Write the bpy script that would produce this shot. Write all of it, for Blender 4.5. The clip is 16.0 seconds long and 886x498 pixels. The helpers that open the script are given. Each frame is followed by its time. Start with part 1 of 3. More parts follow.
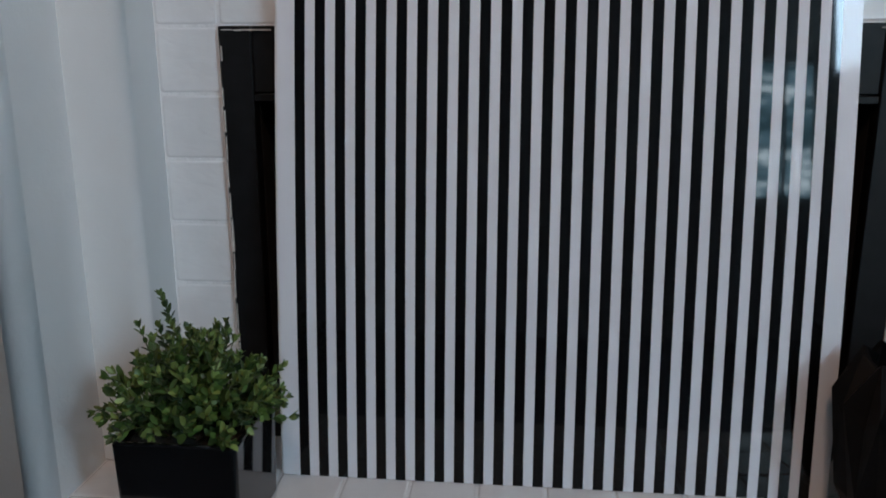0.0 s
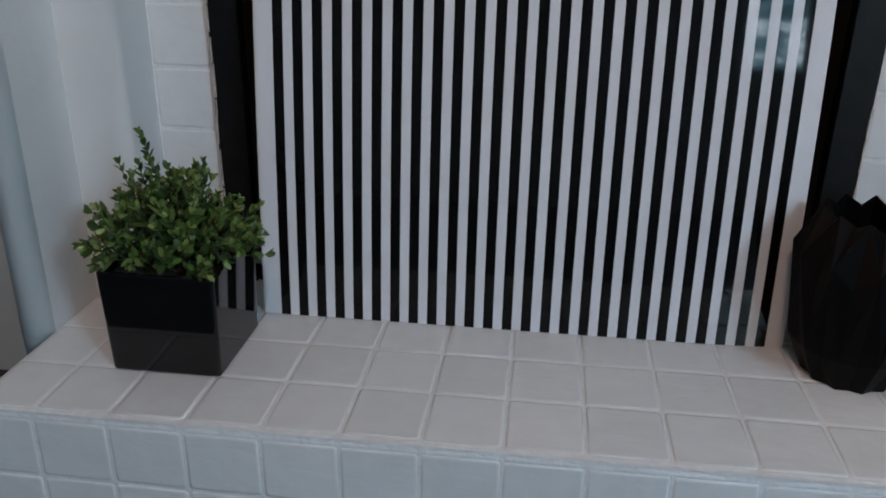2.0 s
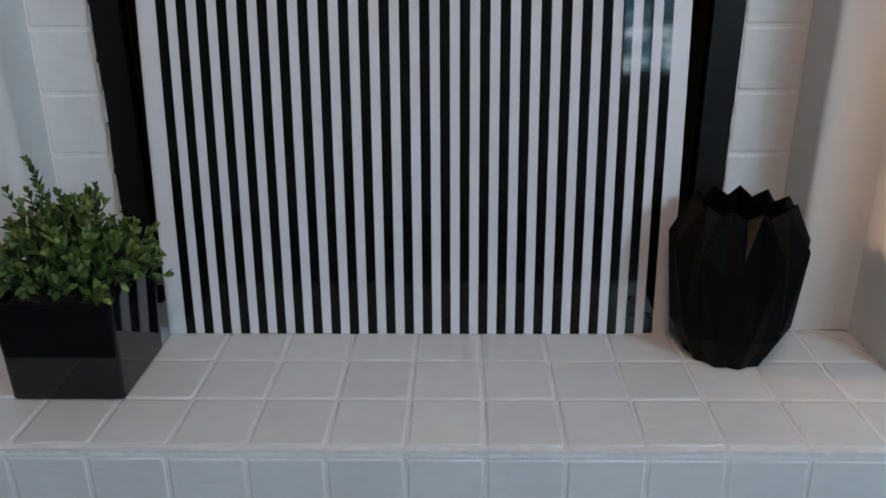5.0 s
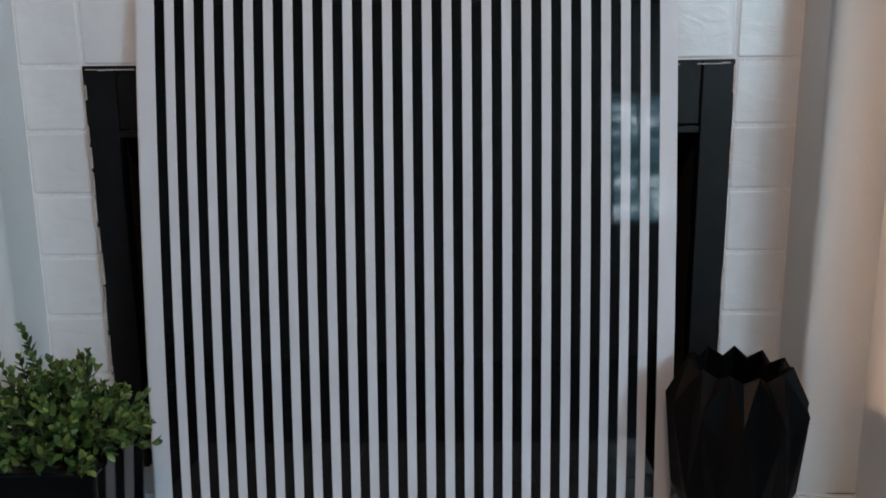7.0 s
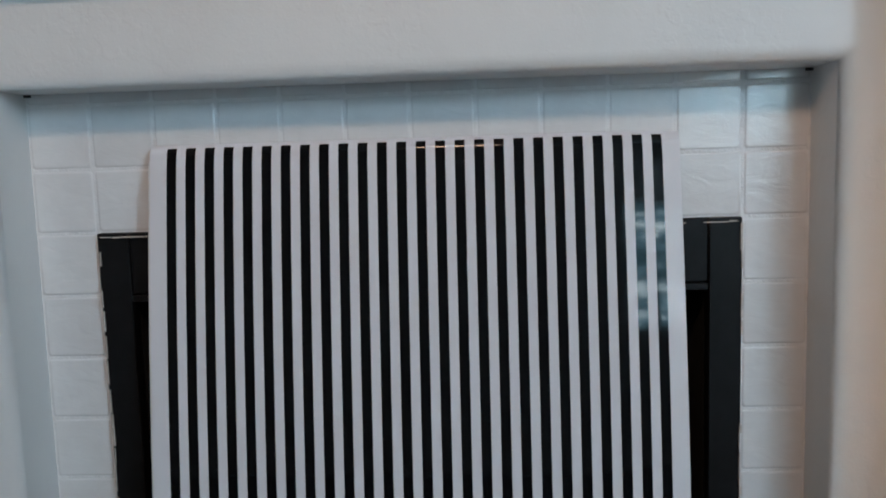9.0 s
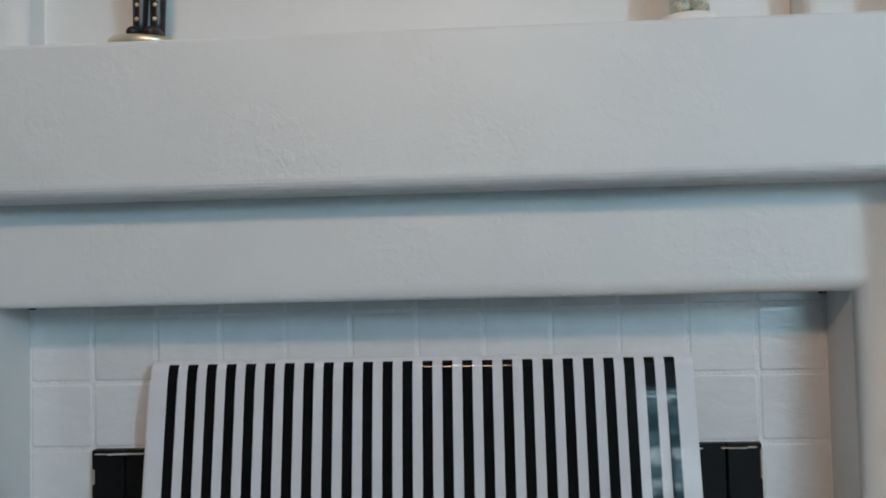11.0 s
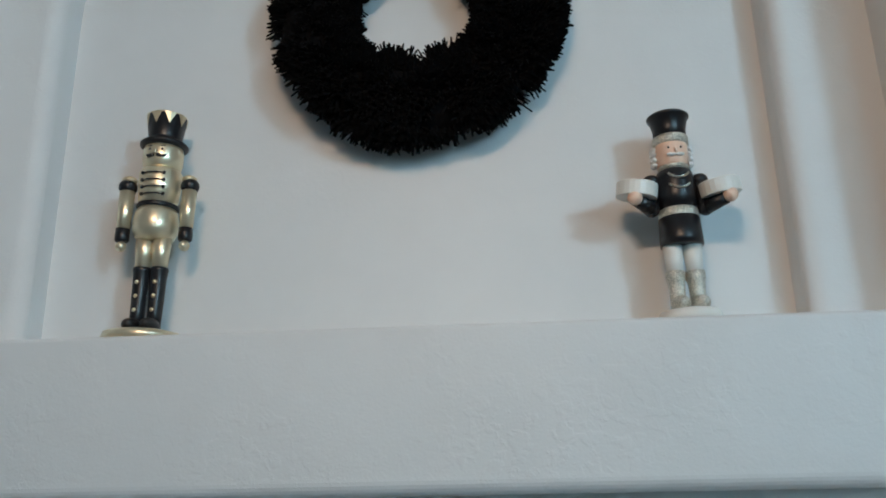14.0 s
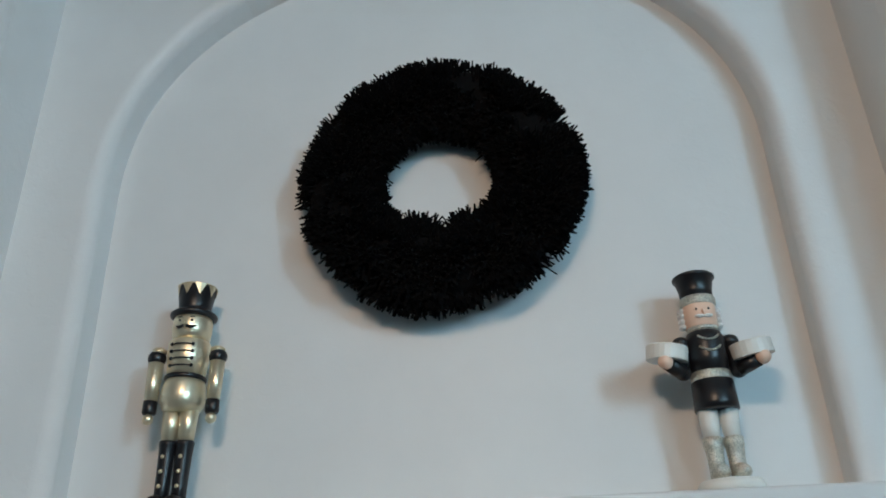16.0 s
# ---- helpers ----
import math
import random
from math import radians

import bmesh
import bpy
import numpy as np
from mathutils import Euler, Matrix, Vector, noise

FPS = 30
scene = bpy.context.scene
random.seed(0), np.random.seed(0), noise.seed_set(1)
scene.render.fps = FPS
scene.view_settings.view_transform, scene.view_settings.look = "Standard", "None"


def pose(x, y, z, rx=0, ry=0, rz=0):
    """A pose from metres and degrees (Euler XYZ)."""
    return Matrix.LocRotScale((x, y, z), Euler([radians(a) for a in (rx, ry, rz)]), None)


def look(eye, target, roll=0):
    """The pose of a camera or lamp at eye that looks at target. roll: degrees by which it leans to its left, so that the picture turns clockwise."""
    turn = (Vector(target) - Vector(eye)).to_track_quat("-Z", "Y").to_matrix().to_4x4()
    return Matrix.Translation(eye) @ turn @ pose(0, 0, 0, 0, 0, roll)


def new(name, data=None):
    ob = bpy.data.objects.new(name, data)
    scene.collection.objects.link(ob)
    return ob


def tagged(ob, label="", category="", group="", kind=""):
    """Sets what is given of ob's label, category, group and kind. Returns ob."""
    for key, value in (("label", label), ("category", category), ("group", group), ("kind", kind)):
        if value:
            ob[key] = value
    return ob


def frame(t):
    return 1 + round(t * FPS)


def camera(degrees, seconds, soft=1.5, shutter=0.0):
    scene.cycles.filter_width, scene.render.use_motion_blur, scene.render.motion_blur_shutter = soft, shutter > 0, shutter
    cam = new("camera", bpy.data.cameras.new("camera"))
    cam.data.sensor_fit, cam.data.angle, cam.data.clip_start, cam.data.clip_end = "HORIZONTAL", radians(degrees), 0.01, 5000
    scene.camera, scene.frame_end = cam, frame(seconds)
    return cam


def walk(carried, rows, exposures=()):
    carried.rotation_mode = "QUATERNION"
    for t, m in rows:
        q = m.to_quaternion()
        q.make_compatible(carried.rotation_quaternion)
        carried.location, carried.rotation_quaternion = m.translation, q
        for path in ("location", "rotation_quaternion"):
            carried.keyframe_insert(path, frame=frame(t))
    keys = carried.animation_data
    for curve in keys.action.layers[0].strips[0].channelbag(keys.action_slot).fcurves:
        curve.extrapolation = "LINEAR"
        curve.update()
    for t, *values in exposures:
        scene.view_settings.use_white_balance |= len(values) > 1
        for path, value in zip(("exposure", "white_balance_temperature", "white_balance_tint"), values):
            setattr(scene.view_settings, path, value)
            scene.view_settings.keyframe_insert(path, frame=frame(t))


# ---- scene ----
cam = camera(57.4, 16.0, soft=1.8)
PATH = [
    (0, (-0.044, -1.342, 1.16), (-0.243, 0.59, 0.683), -0.1),
    (0.5, (-0.004, -1.35, 1.136), (-0.284, 0.543, 0.556), -0.8),
    (1, (0.004, -1.359, 1.119), (-0.282, 0.509, 0.461), -0.2),
    (1.5, (0.011, -1.37, 1.12), (-0.226, 0.48, 0.398), 0.6),
    (2, (0.024, -1.377, 1.116), (-0.197, 0.462, 0.361), 0.9),
    (2.5, (0.027, -1.387, 1.11), (-0.169, 0.445, 0.332), 1.0),
    (3, (0.033, -1.393, 1.103), (-0.17, 0.412, 0.267), 0.9),
    (3.5, (0.045, -1.403, 1.104), (-0.116, 0.403, 0.261), 1.0),
    (3.7, (0.059, -1.404, 1.111), (-0.083, 0.404, 0.266), 0.8),
    (5.8, (0.073, -1.426, 1.139), (0.066, 0.484, 0.545), -0.6),
    (6, (0.072, -1.419, 1.151), (0.063, 0.5, 0.588), -0.5),
    (6.5, (0.088, -1.399, 1.174), (0.048, 0.538, 0.678), -0.7),
    (7, (0.076, -1.41, 1.166), (0.05, 0.549, 0.763), -0.6),
    (7.5, (0.098, -1.392, 1.201), (0.049, 0.572, 0.825), -1.1),
    (8, (0.117, -1.387, 1.235), (0.04, 0.586, 0.913), -1.4),
    (10.3, (0.125, -1.361, 1.413), (0.004, 0.635, 1.378), -1.7),
    (10.5, (0.129, -1.356, 1.426), (0.004, 0.64, 1.435), -1.6),
    (11, (0.126, -1.348, 1.468), (0.009, 0.647, 1.551), -1.3),
    (11.5, (0.124, -1.347, 1.519), (-0.002, 0.645, 1.639), -1.1),
    (12, (0.115, -1.343, 1.53), (0.018, 0.644, 1.741), -0.6),
    (12.5, (0.14, -1.337, 1.581), (0.018, 0.645, 1.822), -1.1),
    (13, (0.137, -1.33, 1.584), (0.032, 0.634, 1.948), -1.2),
    (13.5, (0.161, -1.313, 1.58), (0.016, 0.622, 2.063), -1.4),
    (14, (0.163, -1.319, 1.604), (0.012, 0.588, 2.188), -1.1),
    (14.5, (0.166, -1.321, 1.617), (0.004, 0.556, 2.287), -1.3),
    (15, (0.16, -1.326, 1.64), (-0.015, 0.52, 2.388), -1.3),
    (15.5, (0.165, -1.331, 1.648), (-0.018, 0.479, 2.479), -1.8),
    (16, (0.163, -1.339, 1.656), (-0.029, 0.444, 2.541), -1.8),
]
EXPOSURES = [(0, -0.02, 7150, 23), (8, 0.06, 7250, 22), (10.5, -0.05, 7150, 18), (16, -0.12, 6600, 10)]
walk(cam, [(t, look(eye, target, roll)) for t, eye, target, roll in PATH], EXPOSURES)

# ---- world and lights ----
world = bpy.data.worlds.new("sky")
scene.world = world
world.use_nodes = True
wn = world.node_tree
sky = wn.nodes.new("ShaderNodeTexSky")
sky.sky_type, sky.sun_disc = "NISHITA", False
sky.sun_elevation, sky.sun_rotation = radians(40), radians(60)
wn.nodes["Background"].inputs["Strength"].default_value = 0.08
wn.links.new(sky.outputs["Color"], wn.nodes["Background"].inputs["Color"])

LAMP = bpy.data.lights.new("ceiling_lamp", "AREA")
LAMP.shape, LAMP.size, LAMP.size_y = "ELLIPSE", 0.42, 0.22
LAMP.energy, LAMP.color = 11.6, (1.0, 0.74, 0.54)
lamp = new("ceiling_lamp_light", LAMP)
lamp.matrix_world = look((0.0, -1.80, 2.58), (0.1, 0, 1.3))
# Narrow warm fill with no fixture, added to brighten the east side wall.
WALL_FILL = bpy.data.lights.new("east_wall_fill", "AREA")
WALL_FILL.shape, WALL_FILL.size = "DISK", 0.25
WALL_FILL.spread = radians(18)
WALL_FILL.energy, WALL_FILL.color = 1.7, (1.0, 0.70, 0.50)
wall_fill = new("east_wall_fill_light", WALL_FILL)
wall_fill.matrix_world = look((-2.90, -0.45, 2.60), (0.80, -0.22, 0.95))
# daylight of the high window, in its opening
DAYLIGHT = bpy.data.lights.new("window_daylight", "AREA")
DAYLIGHT.shape, DAYLIGHT.size, DAYLIGHT.size_y = "RECTANGLE", 0.70, 0.75
DAYLIGHT.energy, DAYLIGHT.color = 97.0, (0.44, 0.76, 1.0)
daylight = new("window_daylight", DAYLIGHT)
daylight.matrix_world = look((3.25, -4.12, 2.80), (0.2, -0.1, 1.9))
WINDOW_GLOW = 29.0


# ---- materials ----
def material(name, colour, rough=0.5, metal=0.0, spread=0.0, scale=30.0, bump=0.0, bump_scale=200.0, coat=0.0, spec=0.5, detail=4.0, per_object=0.0, coarse=0.0, coarse_scale=6.0):
    m = bpy.data.materials.new(name)
    m.use_nodes = True
    nt = m.node_tree
    b = nt.nodes["Principled BSDF"]
    b.inputs["Roughness"].default_value = rough
    b.inputs["Metallic"].default_value = metal
    b.inputs["Coat Weight"].default_value = coat
    b.inputs["Coat Roughness"].default_value = 0.04
    b.inputs["Specular IOR Level"].default_value = spec
    tc = nt.nodes.new("ShaderNodeTexCoord")
    geo = nt.nodes.new("ShaderNodeNewGeometry")
    n = nt.nodes.new("ShaderNodeTexNoise")
    n.inputs["Scale"].default_value, n.inputs["Detail"].default_value = scale, detail
    nt.links.new(geo.outputs["Position"], n.inputs["Vector"])
    dark = tuple(c * (1 - spread) for c in colour)
    light = tuple(min(1, c * (1 + spread)) for c in colour)
    ramp = nt.nodes.new("ShaderNodeValToRGB")
    ramp.color_ramp.elements[0].position, ramp.color_ramp.elements[1].position = 0.3, 0.7
    ramp.color_ramp.elements[0].color, ramp.color_ramp.elements[1].color = (*dark, 1), (*light, 1)
    nt.links.new(n.outputs["Fac"], ramp.inputs["Fac"])
    out = ramp.outputs["Color"]
    if coarse or per_object:
        big = nt.nodes.new("ShaderNodeTexNoise")
        big.inputs["Scale"].default_value = coarse_scale
        nt.links.new(geo.outputs["Position"], big.inputs["Vector"])
        info = nt.nodes.new("ShaderNodeObjectInfo")
        a = nt.nodes.new("ShaderNodeMapRange")
        a.inputs["To Min"].default_value, a.inputs["To Max"].default_value = 1 - coarse, 1 + coarse
        nt.links.new(big.outputs["Fac"], a.inputs["Value"])
        c = nt.nodes.new("ShaderNodeMapRange")
        c.inputs["To Min"].default_value, c.inputs["To Max"].default_value = 1 - per_object, 1 + per_object
        nt.links.new(info.outputs["Random"], c.inputs["Value"])
        mul = nt.nodes.new("ShaderNodeMath")
        mul.operation = "MULTIPLY"
        nt.links.new(a.outputs["Result"], mul.inputs[0])
        nt.links.new(c.outputs["Result"], mul.inputs[1])
        vm = nt.nodes.new("ShaderNodeVectorMath")
        vm.operation = "SCALE"
        nt.links.new(out, vm.inputs[0])
        nt.links.new(mul.outputs[0], vm.inputs["Scale"])
        out = vm.outputs["Vector"]
    nt.links.new(out, b.inputs["Base Color"])
    if bump:
        bn = nt.nodes.new("ShaderNodeTexNoise")
        bn.inputs["Scale"].default_value, bn.inputs["Detail"].default_value = bump_scale, 3.0
        nt.links.new(geo.outputs["Position"], bn.inputs["Vector"])
        bp = nt.nodes.new("ShaderNodeBump")
        bp.inputs["Strength"].default_value, bp.inputs["Distance"].default_value = bump, 0.004
        nt.links.new(bn.outputs["Fac"], bp.inputs["Height"])
        nt.links.new(bp.outputs["Normal"], b.inputs["Normal"])
    return m


def plaster_material(name, relief):
    """White wall paint over a hand-applied knockdown texture: flat islands with soft edges, and a fine roller grain."""
    m = material(name, (0.71, 0.715, 0.71), 0.5, spread=0.02, scale=9, coarse=0.03, coarse_scale=2.2)
    nt = m.node_tree
    b = nt.nodes["Principled BSDF"]
    geo = nt.nodes.new("ShaderNodeNewGeometry")
    blot = nt.nodes.new("ShaderNodeTexNoise")
    blot.inputs["Scale"].default_value, blot.inputs["Detail"].default_value, blot.inputs["Distortion"].default_value = 55, 3.0, 0.3
    fine = nt.nodes.new("ShaderNodeTexNoise")
    fine.inputs["Scale"].default_value, fine.inputs["Detail"].default_value = 230, 3.0
    patch = nt.nodes.new("ShaderNodeTexNoise")
    patch.inputs["Scale"].default_value = 7
    for x in (blot, fine, patch):
        nt.links.new(geo.outputs["Position"], x.inputs["Vector"])
    flat = nt.nodes.new("ShaderNodeMapRange")
    flat.interpolation_type = "SMOOTHSTEP"
    flat.inputs["From Min"].default_value, flat.inputs["From Max"].default_value = 0.46, 0.62
    nt.links.new(blot.outputs["Fac"], flat.inputs["Value"])
    where = nt.nodes.new("ShaderNodeMapRange")
    where.inputs["From Min"].default_value, where.inputs["From Max"].default_value = 0.4, 0.65
    where.inputs["To Min"].default_value = 0.15
    nt.links.new(patch.outputs["Fac"], where.inputs["Value"])
    mul = nt.nodes.new("ShaderNodeMath")
    mul.operation = "MULTIPLY"
    nt.links.new(flat.outputs["Result"], mul.inputs[0])
    nt.links.new(where.outputs["Result"], mul.inputs[1])
    b1 = nt.nodes.new("ShaderNodeBump")
    b1.inputs["Strength"].default_value, b1.inputs["Distance"].default_value = 0.22 * relief, 0.0022
    nt.links.new(mul.outputs[0], b1.inputs["Height"])
    b2 = nt.nodes.new("ShaderNodeBump")
    b2.inputs["Strength"].default_value, b2.inputs["Distance"].default_value = 0.25 * relief, 0.0015
    nt.links.new(fine.outputs["Fac"], b2.inputs["Height"])
    nt.links.new(b1.outputs["Normal"], b2.inputs["Normal"])
    nt.links.new(b2.outputs["Normal"], b.inputs["Normal"])
    return m


def tile_material(name, rough):
    """Ceramic tile under thick brushed-on white paint: waves, brush ridges and slight yellowing."""
    m = material(name, (0.745, 0.745, 0.75), rough, spread=0.03, scale=25, per_object=0.035, coarse=0.03, coarse_scale=5, spec=0.5)
    nt = m.node_tree
    b = nt.nodes["Principled BSDF"]
    tc = nt.nodes.new("ShaderNodeTexCoord")
    info = nt.nodes.new("ShaderNodeObjectInfo")
    add = nt.nodes.new("ShaderNodeVectorMath")
    add.operation = "ADD"
    sc = nt.nodes.new("ShaderNodeVectorMath")
    sc.operation = "SCALE"
    sc.inputs["Scale"].default_value = 37.0
    comb = nt.nodes.new("ShaderNodeCombineXYZ")
    for k in ("X", "Y", "Z"):
        nt.links.new(info.outputs["Random"], comb.inputs[k])
    nt.links.new(comb.outputs[0], sc.inputs[0])
    nt.links.new(tc.outputs["Object"], add.inputs[0])
    nt.links.new(sc.outputs[0], add.inputs[1])
    mp = nt.nodes.new("ShaderNodeMapping")
    mp.inputs["Scale"].default_value = (14, 40, 30)
    nt.links.new(add.outputs[0], mp.inputs["Vector"])
    n1 = nt.nodes.new("ShaderNodeTexNoise")
    n1.inputs["Scale"].default_value, n1.inputs["Detail"].default_value, n1.inputs["Distortion"].default_value = 1.0, 4.0, 1.5
    nt.links.new(mp.outputs[0], n1.inputs["Vector"])
    b1 = nt.nodes.new("ShaderNodeBump")
    b1.inputs["Strength"].default_value, b1.inputs["Distance"].default_value = 0.3, 0.0035
    nt.links.new(n1.outputs["Fac"], b1.inputs["Height"])
    nt.links.new(b1.outputs["Normal"], b.inputs["Normal"])
    return m


PLASTER = plaster_material("white_painted_plaster", 0.7)
SMOOTH_PLASTER = plaster_material("smooth_white_plaster", 0.3)
TILE = tile_material("white_painted_tile", 0.17)
GROUT = material("white_painted_grout", (0.765, 0.768, 0.775), 0.45, spread=0.06, scale=60, bump=0.4, bump_scale=150)
BLACK_METAL = material("black_painted_metal", (0.006, 0.006, 0.0065), 0.45, spread=0.3, scale=40, spec=0.25, bump=0.05, bump_scale=300)
FIREBOX = material("sooty_firebox", (0.006, 0.006, 0.006), 0.85, spread=0.3, scale=30, bump=0.2)
RAIL = material("worn_steel", (0.25, 0.23, 0.21), 0.4, metal=0.8, spread=0.3, scale=60)
CHIP = material("bare_paint_edge", (0.55, 0.5, 0.46), 0.7, spread=0.3, scale=90)
PAPER = material("glossy_white_paper", (0.71, 0.705, 0.735), 0.07, spec=0.11, spread=0.01, scale=8, bump=0.03, bump_scale=14, coarse=0.02)
PAPER_EDGE = material("cut_foam_edge", (0.62, 0.61, 0.6), 0.6, spread=0.05, scale=80)
STRIPE = material("glossy_black_print", (0.004, 0.004, 0.0045), 0.05, spec=0.24, spread=0.1, scale=20, bump=0.03, bump_scale=14)
POT = material("black_glazed_ceramic", (0.004, 0.004, 0.0045), 0.05, spread=0.2, scale=20, bump=0.015, bump_scale=18)
SOIL = material("dark_foam_soil", (0.02, 0.018, 0.014), 0.9, spread=0.4, scale=120, bump=0.6, bump_scale=150)
VASE = material("matt_black_ceramic", (0.0026, 0.0026, 0.0028), 0.5, spread=0.25, spec=0.06, scale=50, bump=0.05, bump_scale=250)
YARN = material("black_yarn", (0.0035, 0.0035, 0.0038), 0.95, spread=0.4, scale=200, spec=0.1)
STEM = material("green_stem", (0.06, 0.09, 0.025), 0.6, spread=0.2, scale=60)
CHAMPAGNE = material("champagne_metal_paint", (0.78, 0.68, 0.49), 0.33, metal=0.7, spread=0.05, scale=30)
GOLD = material("pale_gold_paint", (0.72, 0.6, 0.4), 0.35, metal=0.6, spread=0.08, scale=60)
BLACK_PAINT = material("black_satin_paint", (0.01, 0.01, 0.012), 0.35, spread=0.2, scale=40)
WHITE_PAINT = material("white_satin_paint", (0.78, 0.77, 0.72), 0.4, spread=0.03, scale=40)
SKIN_PAINT = material("peach_paint", (0.85, 0.58, 0.44), 0.5, spread=0.04, scale=40)
FUR = material("white_flock", (0.8, 0.8, 0.79), 0.9, spread=0.06, scale=150, bump=0.8, bump_scale=300)
GLITTER = material("silver_glitter", (0.66, 0.63, 0.55), 0.30, metal=0.75, spread=0.34, scale=420, bump=0.6, bump_scale=420)
FLOOR = material("dark_floor_boards", (0.05, 0.055, 0.065), 0.5, spread=0.3, scale=12, bump=0.1, bump_scale=40)
ROOM_PAINT = material("room_wall_paint", (0.55, 0.55, 0.54), 0.7, spread=0.03, scale=5, bump=0.1, bump_scale=180)
FRAME_PAINT = material("white_window_paint", (0.8, 0.8, 0.79), 0.4, spread=0.02, scale=20)


def leaf_material(name, low, high):
    m = material(name, (0.10, 0.19, 0.035), 0.42, spread=0.2, scale=40)
    nt = m.node_tree
    b = nt.nodes["Principled BSDF"]
    geo = nt.nodes.new("ShaderNodeNewGeometry")
    ramp = nt.nodes.new("ShaderNodeValToRGB")
    e = ramp.color_ramp.elements
    e[0].color, e[1].color = low, high
    e[1].position = 0.95
    mid = e.new(0.55)
    mid.color = tuple((a + b) * 0.42 for a, b in zip(low, high))
    nt.links.new(geo.outputs["Random Per Island"], ramp.inputs["Fac"])
    nt.links.new(ramp.outputs["Color"], b.inputs["Base Color"])
    return m


CABLE = material("pale_grey_plastic", (0.35, 0.35, 0.33), 0.5, spread=0.1, scale=30)
CRACK = material("dirty_crack", (0.06, 0.06, 0.065), 0.9, spread=0.4, scale=120)
# Shade inside the plant is put into the darker inner colour; tips are yellower.
SHADED_LEAF = leaf_material("shaded_boxwood_leaf", (0.010, 0.030, 0.007, 1), (0.075, 0.15, 0.03, 1))
LEAF_TIP = leaf_material("light_boxwood_tip", (0.05, 0.11, 0.022, 1), (0.23, 0.31, 0.085, 1))


def outside_material(name, strength):
    """The garden outside the window: pale sky through dark foliage, glowing."""
    m = bpy.data.materials.new(name)
    m.use_nodes = True
    nt = m.node_tree
    nt.nodes.clear()
    out = nt.nodes.new("ShaderNodeOutputMaterial")
    em = nt.nodes.new("ShaderNodeEmission")
    geo = nt.nodes.new("ShaderNodeNewGeometry")
    n = nt.nodes.new("ShaderNodeTexNoise")
    n.inputs["Scale"].default_value, n.inputs["Detail"].default_value, n.inputs["Distortion"].default_value = 3.0, 4.0, 0.7
    mp = nt.nodes.new("ShaderNodeMapping")
    mp.inputs["Scale"].default_value = (0.35, 0.35, 3.0)
    nt.links.new(geo.outputs["Position"], mp.inputs["Vector"])
    nt.links.new(mp.outputs[0], n.inputs["Vector"])
    ramp = nt.nodes.new("ShaderNodeValToRGB")
    e = ramp.color_ramp.elements
    e[0].position, e[0].color = 0.40, (0.02, 0.06, 0.08, 1)
    e[1].position, e[1].color = 0.68, (0.62, 0.88, 1.0, 1)
    mid = ramp.color_ramp.elements.new(0.54)
    mid.color = (0.07, 0.17, 0.23, 1)
    nt.links.new(n.outputs["Fac"], ramp.inputs["Fac"])
    nt.links.new(ramp.outputs["Color"], em.inputs["Color"])
    em.inputs["Strength"].default_value = strength
    nt.links.new(em.outputs[0], out.inputs["Surface"])
    return m


GARDEN = outside_material("garden_daylight", WINDOW_GLOW)


# ---- building helpers ----
def link_mesh(name, bm, mats, parent=None, smooth=False):
    me = bpy.data.meshes.new(name)
    bmesh.ops.recalc_face_normals(bm, faces=bm.faces)
    if smooth:
        for f in bm.faces:
            f.smooth = True
    bm.to_mesh(me)
    bm.free()
    for m in mats if isinstance(mats, (list, tuple)) else [mats]:
        me.materials.append(m)
    ob = new(name, me)
    if parent:
        ob.parent = parent
    return ob


def part(name, bm, mat, parent, label="", smooth=False):
    return tagged(link_mesh(name, bm, mat, parent, smooth), label)


def box(bm, x0, x1, y0, y1, z0, z1, bevel=0.0, segs=2, mat=0):
    r = bmesh.ops.create_cube(bm, size=1.0, matrix=Matrix.Translation(((x0 + x1) / 2, (y0 + y1) / 2, (z0 + z1) / 2)) @ Matrix.Diagonal((x1 - x0, y1 - y0, z1 - z0, 1)))
    faces = {f for v in r["verts"] for f in v.link_faces}
    for f in faces:
        f.material_index = mat
    if bevel:
        edges = {e for f in faces for e in f.edges}
        bmesh.ops.bevel(bm, geom=list(edges), offset=bevel, segments=segs, profile=0.5, affect="EDGES", material=mat)


def boxes(name, spec, mat, parent=None, bevel=0.0):
    bm = bmesh.new()
    box(bm, *spec, bevel=bevel)
    return link_mesh(name, bm, mat, parent)


def lathe(bm, profile, n=20, centre=(0, 0), mat=0, squash=1.0, z0=0.0, cap=True):
    """Turns (radius, height) points round a vertical axis."""
    rings = []
    for r, z in profile:
        rings.append([bm.verts.new((centre[0] + r * math.cos(2 * math.pi * k / n), centre[1] + squash * r * math.sin(2 * math.pi * k / n), z0 + z)) for k in range(n)])
    for a, b in zip(rings, rings[1:]):
        for k in range(n):
            f = bm.faces.new((a[k], a[(k + 1) % n], b[(k + 1) % n], b[k]))
            f.material_index, f.smooth = mat, True
    if cap:
        for ring, flip in ((rings[0], True), (rings[-1], False)):
            f = bm.faces.new(ring[::-1] if flip else ring)
            f.material_index = mat


def ball(bm, centre, r, mat=0, scale=(1, 1, 1), u=14, v=9):
    res = bmesh.ops.create_uvsphere(bm, u_segments=u, v_segments=v, radius=r, matrix=Matrix.Translation(centre) @ Matrix.Diagonal((*scale, 1)))
    for f in {f for q in res["verts"] for f in q.link_faces}:
        f.material_index, f.smooth = mat, True


